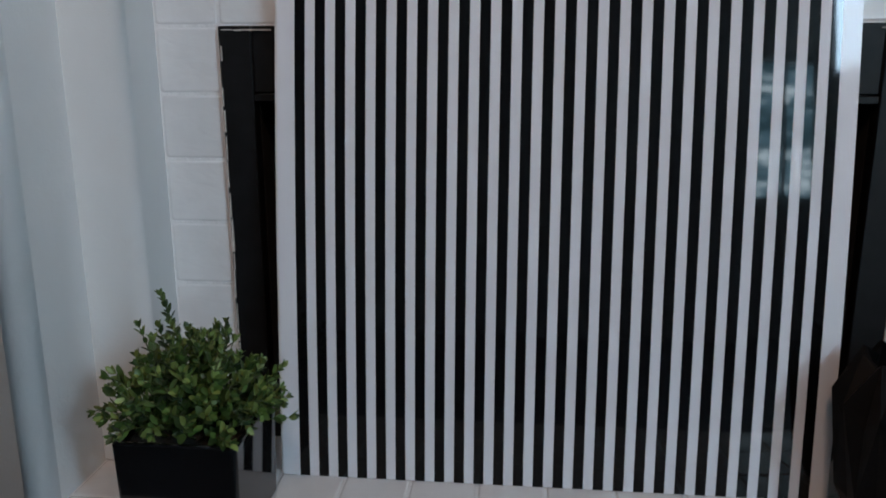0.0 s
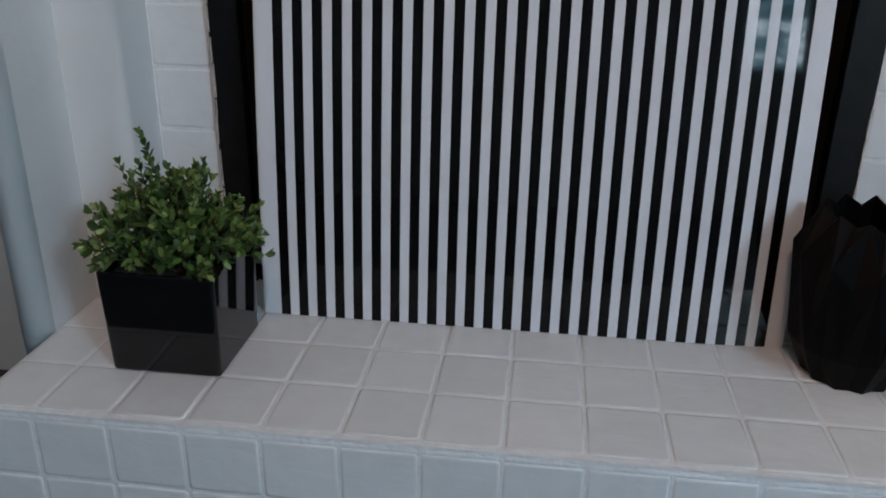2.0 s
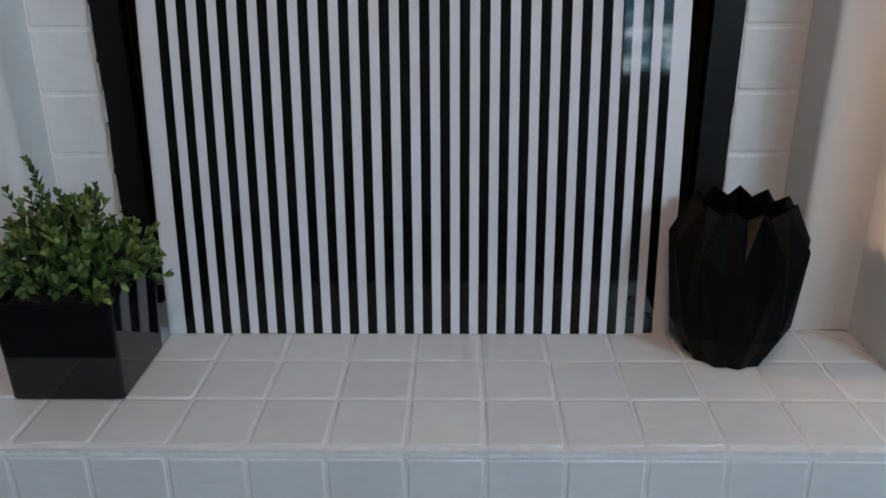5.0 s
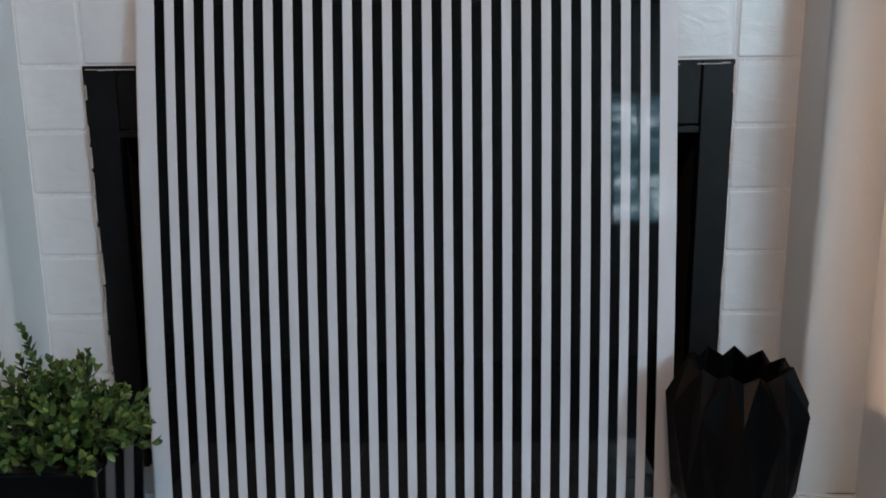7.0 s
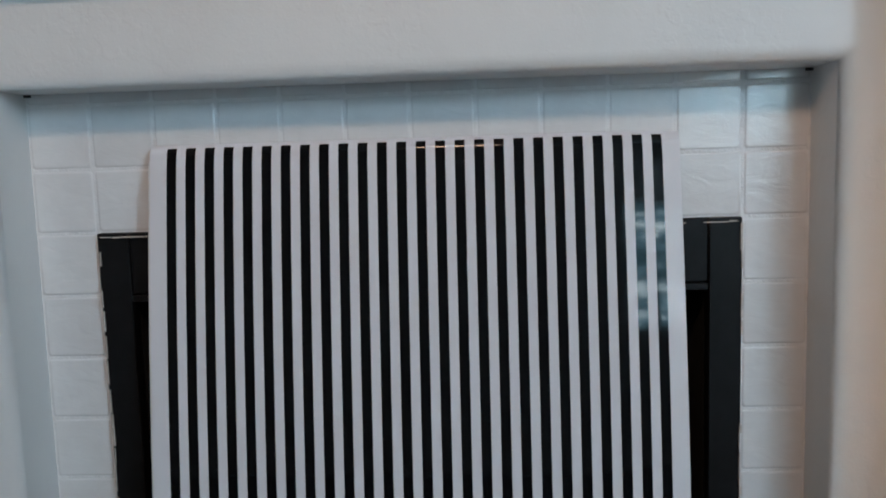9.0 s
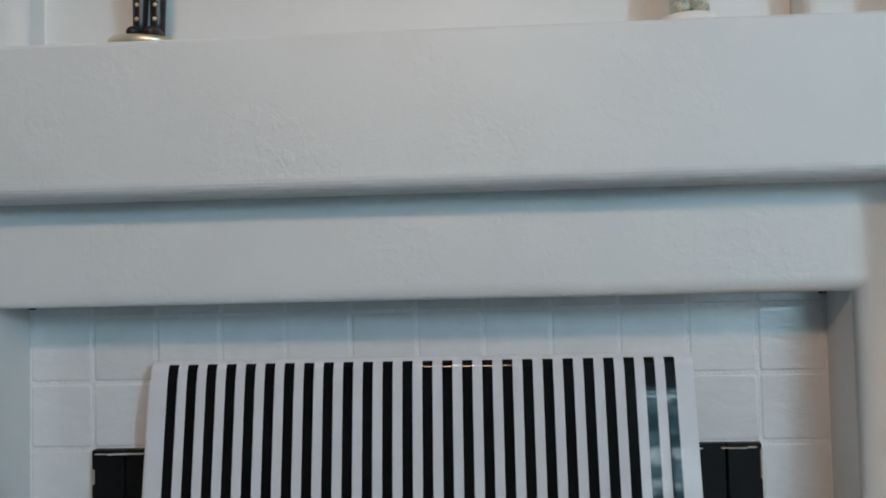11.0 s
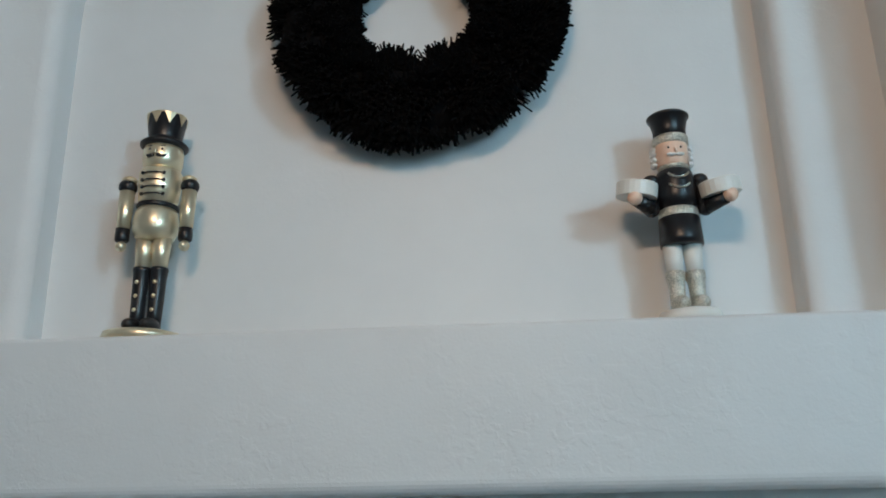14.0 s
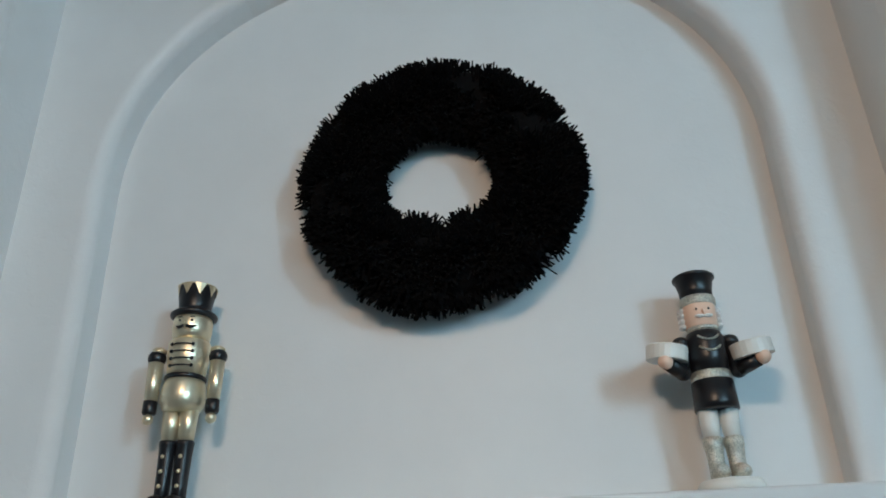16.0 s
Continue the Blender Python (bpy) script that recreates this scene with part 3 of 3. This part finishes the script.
vb.faces.new(lv[0][::-1])
vb.faces.new(inner2)
part("body", vb, VASE, vase)

# ---- things on the floor beside the hearth ----
cable_bm = bmesh.new()
last = None
for k in range(150):
    a = k * 0.21
    q = 0.052 + 0.010 * math.sin(k * 0.37) + 0.0002 * k
    p = Vector((-1.20 + 1.3 * q * math.cos(a), 0.06 + 1.3 * q * math.sin(a), 0.006 + 0.00022 * k + 0.004 * (1 + math.sin(k * 0.9))))
    if last is not None:
        rod(cable_bm, last, p, 0.0035, 0.0035, 6)
    last = p
tagged(link_mesh("cable", cable_bm, CABLE), "coiled pale grey cable lying on the dark floor beside the hearth", "cable")

# ---- figurines on the mantel ----
def soldier_silver():
    bm = bmesh.new()
    C, B, G = 0, 1, 2
    lathe(bm, [(0.056, 0.0), (0.063, 0.002), (0.064, 0.006), (0.062, 0.013), (0.050, 0.0165), (0.02, 0.017)], 32, mat=C)
    for s in (-1, 1):
        ball(bm, (s * 0.0140, -0.014, 0.026), 0.0150, B, (0.95, 1.8, 0.78))
        lathe(bm, [(0.0112, 0.02), (0.0118, 0.05), (0.0132, 0.10), (0.0142, 0.116), (0.0150, 0.118), (0.0148, 0.123), (0.0130, 0.124)], 16, (s * 0.0140, 0), B)
        lathe(bm, [(0.0122, 0.122), (0.0142, 0.15), (0.0165, 0.182)], 16, (s * 0.0140, 0), C)
        for z in (0.052, 0.075, 0.098):
            ball(bm, (s * 0.0145 - 0.001, -0.0125, z), 0.0036, G, (1, 0.7, 1), 8, 6)
        # arm
        lathe(bm, [(0.0095, 0.168), (0.0115, 0.171), (0.0115, 0.19), (0.0095, 0.191)], 14, (s * 0.053, -0.004), B)
        lathe(bm, [(0.0108, 0.19), (0.0118, 0.22), (0.0125, 0.258)], 14, (s * 0.053, -0.004), C)
        ball(bm, (s * 0.053, -0.004, 0.264), 0.0155, B, (1, 1, 0.92))
        lathe(bm, [(0.012, 0.272), (0.0125, 0.278), (0.007, 0.282)], 12, (s * 0.051, -0.004), G)
        ball(bm, (s * 0.053, -0.005, 0.160), 0.009, C)
    lathe(bm, [(0.022, 0.170), (0.031, 0.174), (0.0365, 0.186), (0.0370, 0.200), (0.0345, 0.214), (0.0315, 0.224)], 24, mat=C)
    lathe(bm, [(0.033, 0.223), (0.0345, 0.225), (0.0345, 0.229), (0.033, 0.231)], 24, mat=B)
    lathe(bm, [(0.0315, 0.230), (0.0345, 0.262), (0.036, 0.286), (0.033, 0.291), (0.022, 0.294)], 24, mat=C)
    for k, z in enumerate((0.243, 0.255, 0.267, 0.279)):
        y = -0.0325 - 0.0011 * k
        rod(bm, (-0.017, y + 0.004, z), (0.017, y + 0.004, z), 0.0012, 0.0012, 6, B)
        rod(bm, (-0.008, y - 0.0015, z), (0.008, y - 0.0015, z), 0.0012, 0.0012, 6, B)
        for s in (-1, 1):
            ball(bm, (s * 0.018, y + 0.0035, z), 0.0032, B, (1, 0.7, 1), 8, 6)
            rod(bm, (s * 0.017, y + 0.0035, z), (s * 0.007, y - 0.0012, z), 0.0012, 0.0012, 6, B)
    lathe(bm, [(0.024, 0.292), (0.031, 0.297), (0.0335, 0.310), (0.0335, 0.326), (0.031, 0.336)], 24, mat=C)
    ball(bm, (0, -0.034, 0.316), 0.004, C, (0.8, 1, 1.2), 8, 6)
    for s in (-1, 1):
        ball(bm, (s * 0.0105, -0.0325, 0.3215), 0.0021, B, (1, 0.6, 1), 8, 6)
        rod(bm, (s * 0.007, -0.0330, 0.3275), (s * 0.0145, -0.0300, 0.3285), 0.0010, 0.0008, 6, B)
        rod(bm, (s * 0.002, -0.0345, 0.311), (s * 0.011, -0.0325, 0.309), 0.0028, 0.0030, 8, B)
        rod(bm, (s * 0.011, -0.0325, 0.309), (s * 0.018, -0.0285, 0.313), 0.0030, 0.0006, 8, B)
    lathe(bm, [(0.034, 0.333), (0.0395, 0.336), (0.0400, 0.340), (0.036, 0.344), (0.0275, 0.345), (0.0275, 0.352), (0.0335, 0.390), (0.0315, 0.391), (0.030, 0.384)], 28, mat=B)
    n = 9
    for k in range(n):
        a0, a1, am = 2 * math.pi * (k + 0.08) / n, 2 * math.pi * (k + 0.92) / n, 2 * math.pi * (k + 0.5) / n
        q = [bm.verts.new((rr * math.cos(a), rr * math.sin(a), z)) for rr, a, z in ((0.0345, a0, 0.3915), (0.0345, am, 0.3915), (0.0345, a1, 0.3915), (0.0320, am, 0.371))]
        for f in ((q[0], q[1], q[3]), (q[1], q[2], q[3])):
            bm.faces.new(f).material_index = G
    lathe(bm, [(0.0335, 0.390), (0.0340, 0.392), (0.030, 0.392)], 28, mat=G, cap=False)
    return link_mesh("nutcracker_figurine", bm, [CHAMPAGNE, BLACK_PAINT, GOLD])


silver = tagged(soldier_silver(), "champagne silver and black nutcracker figurine standing on the mantel", "figurine", group="nutcracker figurines")
silver.matrix_world = pose(-0.404, -0.115, SHELF + 0.0018, 0, 1.2, 2) @ Matrix.Diagonal((0.98, 0.98, 0.98, 1))


def soldier_drummer():
    bm = bmesh.new()
    W, B, G, S, F = 0, 1, 2, 3, 4
    lathe(bm, [(0.040, 0.0), (0.046, 0.002), (0.046, 0.012), (0.043, 0.018), (0.02, 0.021)], 32, mat=W)
    for s in (-1, 1):
        ball(bm, (s * 0.0145, -0.012, 0.030), 0.0145, G, (1, 1.4, 0.8))
        lathe(bm, [(0.0115, 0.022), (0.012, 0.05), (0.0135, 0.066), (0.0145, 0.067), (0.0148, 0.080), (0.013, 0.081)], 16, (s * 0.0148, 0), G)
        lathe(bm, [(0.0120, 0.078), (0.0135, 0.10), (0.0155, 0.125)], 16, (s * 0.0148, 0), W)
        # arm, hand and cymbal
        ball(bm, (s * 0.037, -0.002, 0.226), 0.0135, B, (1, 1, 0.8))
        rod(bm, (s * 0.037, -0.002, 0.228), (s * 0.041, -0.004, 0.182), 0.0125, 0.0115, 12, B)
        ball(bm, (s * 0.041, -0.004, 0.180), 0.0125, B)
        rod(bm, (s * 0.041, -0.004, 0.180), (s * 0.066, -0.030, 0.187), 0.0118, 0.0105, 12, B)
        ball(bm, (s * 0.071, -0.036, 0.189), 0.0115, S)
        m = Matrix.Translation((s * 0.063, -0.016, 0.207)) @ Euler((radians(6), radians(-s * 8), 0)).to_matrix().to_4x4()
        rings = []
        for rr, z in ((0.026, -0.012), (0.031, -0.011), (0.0315, 0.010), (0.0295, 0.0115), (0.02, 0.0115)):
            rings.append([bm.verts.new(m @ Vector((rr * math.cos(2 * math.pi * k / 24), rr * math.sin(2 * math.pi * k / 24), z))) for k in range(24)])
        for a, b in zip(rings, rings[1:]):
            for k in range(24):
                f = bm.faces.new((a[k], a[(k + 1) % 24], b[(k + 1) % 24], b[k]))
                f.material_index = W
        bm.faces.new(rings[0]).material_index = W
        bm.faces.new(rings[-1]).material_index = W
        # curled hair
        for z in (0.254, 0.263, 0.272, 0.280):
            ball(bm, (s * 0.0275, 0.004, z), 0.0065, F, (0.9, 1.5, 0.75), 10, 7)
    lathe(bm, [(0.026, 0.120), (0.0325, 0.121), (0.0325, 0.130), (0.031, 0.164), (0.028, 0.165)], 24, mat=B)
    lathe(bm, [(0.0295, 0.163), (0.0305, 0.165), (0.0300, 0.176), (0.0285, 0.178)], 24, mat=G)
    lathe(bm, [(0.0275, 0.176), (0.0300, 0.20), (0.0305, 0.228), (0.026, 0.240), (0.018, 0.244)], 24, mat=B)
    for z in (0.205, 0.222):
        last = None
        for k in range(9):
            u = (k - 4) / 4
            a = u * 0.52
            p = Vector((0.0315 * math.sin(a), -0.0315 * math.cos(a), z + 0.008 * u * u))
            if last is not None:
                rod(bm, last, p, 0.0018, 0.0018, 6, G)
            last = p
    lathe(bm, [(0.018, 0.241), (0.0235, 0.243), (0.0235, 0.249), (0.02, 0.25)], 20, mat=G)
    lathe(bm, [(0.020, 0.247), (0.0245, 0.251), (0.0250, 0.288), (0.022, 0.29)], 24, mat=S)
    ball(bm, (0, -0.0255, 0.270), 0.003, S, (0.8, 1, 1.5), 8, 6)
    for s in (-1, 1):
        ball(bm, (s * 0.0095, -0.0232, 0.2745), 0.0017, B, (1, 0.6, 1.2), 8, 6)
        ball(bm, (s * 0.0065, -0.0255, 0.262), 0.0042, F, (1.8, 0.7, 0.7), 8, 6)
    lathe(bm, [(0.024, 0.284), (0.0275, 0.286), (0.0280, 0.297), (0.026, 0.299)], 24, mat=G)
    lathe(bm, [(0.025, 0.297), (0.0255, 0.310), (0.0295, 0.329), (0.0325, 0.331), (0.0330, 0.3345), (0.030, 0.337), (0.01, 0.3375)], 28, mat=B)
    return link_mesh("nutcracker_figurine", bm, [WHITE_PAINT, BLACK_PAINT, GLITTER, SKIN_PAINT, FUR])


drummer = tagged(soldier_drummer(), "black and white nutcracker figurine holding cymbals, standing on the mantel", "figurine", group="nutcracker figurines")
drummer.matrix_world = pose(0.433, -0.118, SHELF + 0.0012, 0, -0.4, 2)

# ---- yarn wreath ----
wreath = tagged(new("wreath"), "shaggy black yarn wreath hanging on the niche wall", "wreath")
wreath.matrix_world = pose(0.029, -0.055, 2.408) @ Matrix.Diagonal((0.965, 0.965, 0.950, 1))
RM, RT = 0.184, 0.063
hoop = bmesh.new()
nu, nv = 64, 16
grid = [[hoop.verts.new(((RM + RT * math.cos(2 * math.pi * j / nv)) * math.cos(2 * math.pi * i / nu), -0.048 + 0.043 * math.sin(2 * math.pi * j / nv),
                         (RM + RT * math.cos(2 * math.pi * j / nv)) * math.sin(2 * math.pi * i / nu))) for j in range(nv)] for i in range(nu)]
for i in range(nu):
    for j in range(nv):
        hoop.faces.new((grid[i][j], grid[(i + 1) % nu][j], grid[(i + 1) % nu][(j + 1) % nv], grid[i][(j + 1) % nv]))
part("ring", hoop, YARN, wreath, smooth=True)
rnd = random.Random(5)
verts, faces = [], []
tufts = [(rnd.uniform(0, 2 * math.pi), rnd.uniform(-1.9, 1.9), rnd.uniform(0.0, 1.0)) for _ in range(300)]
for i in range(17160):
    ta, tb, ht = tufts[rnd.randrange(len(tufts))]
    a = ta + rnd.gauss(0, 0.066)
    b = tb + rnd.gauss(0, 0.22)
    loose = i >= 17000      # tufts that stick up at the foot of the hole
    if loose:
        a, b, ht = rnd.choice((-1.95, -1.80, -1.25, -1.15)) + rnd.gauss(0, 0.07), -1.35 + rnd.gauss(0, 0.2), 1.7
    # b = 0 faces the room; +-pi/2 are the outer and inner rims
    er = Vector((math.cos(a), 0, math.sin(a)))
    n = er * math.sin(b) + Vector((0, -1, 0)) * math.cos(b)
    root = er * (RM + RT * 0.94 * math.sin(b)) + Vector((0, -0.048 - 0.040 * math.cos(b), 0))
    way = (n + Vector((rnd.gauss(0, 0.42), rnd.gauss(0, 0.42), rnd.gauss(0, 0.42)))).normalized()
    le = 0.015 + 0.018 * ht + rnd.uniform(-0.005, 0.005) + (0.012 if rnd.random() < 0.006 else 0)
    tip = root + way * le + Vector((0, 0, -0.003))
    if tip.y > -0.004:
        tip.y = -0.004
    if root.y > -0.004:
        root.y = -0.004
    u = way.orthogonal().normalized() * 0.0021
    w = way.cross(u)
    k = len(verts)
    for c, sc in ((root, 1.0), (tip, 0.85)):
        for ang in (0, 2.094, 4.189):
            verts.append(c + (u * math.cos(ang) + w * math.sin(ang)) * sc)
    faces += [(k, k + 1, k + 4, k + 3), (k + 1, k + 2, k + 5, k + 4), (k + 2, k, k + 3, k + 5), (k + 3, k + 4, k + 5)]
me = bpy.data.meshes.new("yarn")
me.from_pydata(verts, [], faces)
me.materials.append(YARN)
yarn = new("yarn", me)
yarn.parent = wreath
tagged(yarn, "cut black yarn strands", kind="stuff")

# ---- tiles, last ----
def tile_mesh(w, h, t=0.008):
    """A pillowed tile, front towards -y, centred."""
    bm = bmesh.new()
    rings = []
    for inset, y, c in ((0.0, t, 0.003), (0.0, 0.0022, 0.003), (0.0012, 0.0006, 0.003), (0.0045, 0.0, 0.004)):
        ring = []
        for sx, sz, o in ((1, 1, 0), (-1, 1, 1), (-1, -1, 0), (1, -1, 1)):
            a = (sx * (w / 2 - inset), sz * (h / 2 - inset - c))
            b = (sx * (w / 2 - inset - c), sz * (h / 2 - inset))
            for x, z in ((a, b) if o == 0 else (b, a)):
                ring.append(bm.verts.new((x, y, z)))
        rings.append(ring)
    for a, b in zip(rings, rings[1:]):
        for k in range(8):
            bm.faces.new((a[k], a[(k + 1) % 8], b[(k + 1) % 8], b[k])).smooth = True
    bm.faces.new(rings[-1])
    me = bpy.data.meshes.new("tile")
    bmesh.ops.recalc_face_normals(bm, faces=bm.faces)
    bm.to_mesh(me)
    bm.free()
    me.materials.append(TILE)
    return me


TILES = {}
rnd = random.Random(3)


def lay(parent, w, h, m, wobble=0.25):
    key = (round(w, 3), round(h, 3))
    if key not in TILES:
        TILES[key] = tile_mesh(*key)
    ob = new("tile", TILES[key])
    ob.parent = parent
    ob.matrix_world = m @ pose(0, rnd.uniform(-0.0004, 0.0004), 0, rnd.uniform(-wobble, wobble), 0, rnd.uniform(-wobble, wobble))
    return ob


J = 0.0042
backing = bmesh.new()
box(backing, -6 * P - 0.02, 6 * P + 0.02, 0.0009, 0.02, TOP + 0.0, SOFFIT + 0.05)
box(backing, -6 * P - 0.02, -E5 + 0.001, 0.0009, 0.02, 0.3, TOP)
box(backing, E5 - 0.001, 6 * P + 0.02, 0.0009, 0.02, 0.3, TOP)
surround = tagged(link_mesh("tile_surround", backing, GROUT), "white painted square tiles round the fireplace", "tiles", kind="structure")
for c in range(-6, 6):
    for z0, z1 in ((TOP, TOP + P), (TOP + P, TOP + 2 * P), (TOP + 2 * P, SOFFIT + 0.03)):
        lay(surround, P - J, z1 - z0 - J, pose((c + 0.5) * P, 0, (z0 + z1) / 2))
for c in (-6, 5):
    for k in range(7):
        z1 = TOP - k * P
        z0 = max(HEARTH - 0.01, z1 - P)
        lay(surround, P - J, z1 - z0 - J, pose((c + 0.5) * P, 0, (z0 + z1) / 2))

FRONT = -0.487
hb = bmesh.new()
box(hb, -SIDE + 0.001, SIDE - 0.001, FRONT + 0.0014, 0.019, 0.0, HEARTH - 0.0014)
hearth = tagged(link_mesh("hearth", hb, GROUT), "raised hearth covered with white painted square tiles", "hearth", kind="structure")
flat = pose(0, 0, 0, -90, 0, 0)
rows_y = (0.0, -0.117, -0.236, -0.355, FRONT + 0.012)
edges_x = [max(-SIDE + 0.001, min(SIDE - 0.001, k * P)) for k in range(-7, 8)]
for ya, yb in zip(rows_y, rows_y[1:]):
    for xa, xb in zip(edges_x, edges_x[1:]):
        lay(hearth, xb - xa - J, ya - yb - J, pose((xa + xb) / 2, (ya + yb) / 2, HEARTH) @ flat)
rows_z = (HEARTH - 0.012, 0.354, 0.243, 0.132, 0.021)
for za, zb in zip(rows_z, rows_z[1:]):
    for xa, xb in zip(edges_x, edges_x[1:]):
        lay(hearth, xb - xa - J, za - zb - J, pose((xa + xb) / 2, FRONT, (za + zb) / 2))
# lumpy painted bead along the front edge
bead = bmesh.new()
rnd = random.Random(9)
last = None
for k in range(307):
    x = -SIDE + 0.002 + (2 * SIDE - 0.004) * k / 306
    joint = abs((x / P) - round(x / P)) < 0.03
    g = 0.0012 * noise.noise((x * 28, 0.3, 0)) + 0.0009 * noise.noise((x * 90, 2.3, 0)) - (0.0012 if joint else 0)
    rr = 0.0108 + g
    ring = []
    for j in range(7):
        a = math.pi / 2 * j / 6
        ring.append(bead.verts.new((x, FRONT + 0.0112 - rr * math.cos(a), HEARTH - 0.0112 + rr * math.sin(a) + 0.0005 * noise.noise((x * 60, j, 4)))))
    if last:
        for j in range(6):
            bead.faces.new((last[j], last[j + 1], ring[j + 1], ring[j])).smooth = True
    last = ring
part("edge_bead", bead, GROUT, hearth, "lumpy white paint along the front edge")

# hairline cracks in the paint at the east end of the hearth
def crack(points, width):
    bm = bmesh.new()
    rnd = random.Random(len(points))
    pts = []
    for (xa, ya), (xb, yb) in zip(points, points[1:]):
        for k in range(6):
            t = k / 6
            pts.append((xa + (xb - xa) * t + rnd.uniform(-1, 1) * 0.0006, ya + (yb - ya) * t + rnd.uniform(-1, 1) * 0.0014))
    pts.append(points[-1])
    n = len(pts)
    left, right = [], []
    for k, (x, y) in enumerate(pts):
        w = width * rnd.uniform(0.35, 1.0)
        left.append(bm.verts.new((x, y + w / 2, HEARTH + 0.0012)))
        right.append(bm.verts.new((x, y - w / 2, HEARTH + 0.0012)))
    for k in range(n - 1):
        bm.faces.new((left[k], left[k + 1], right[k + 1], right[k]))
    part("crack", bm, CRACK, hearth, "thin dark crack in the white paint")


crack([(0.655, -0.128), (0.685, -0.131), (0.712, -0.137), (0.742, -0.170), (0.763, -0.208)], 0.0020)
crack([(0.672, -0.133), (0.690, -0.146), (0.715, -0.150), (0.745, -0.176)], 0.0011)
crack([(0.715, -0.1225), (0.764, -0.1235)], 0.0030)
crack([(-0.764, -0.1225), (-0.690, -0.1235)], 0.0018)

for sx in (-1, 1):
    gap = bmesh.new()
    box(gap, sx * 6 * P - 0.006 - 0.006 * sx, sx * 6 * P + 0.006 - 0.006 * sx, -0.005, -0.0015, SOFFIT - 0.005, SOFFIT - 0.0005)
    part("caulk_gap", gap, CRACK, surround, "dark gap in the caulk")
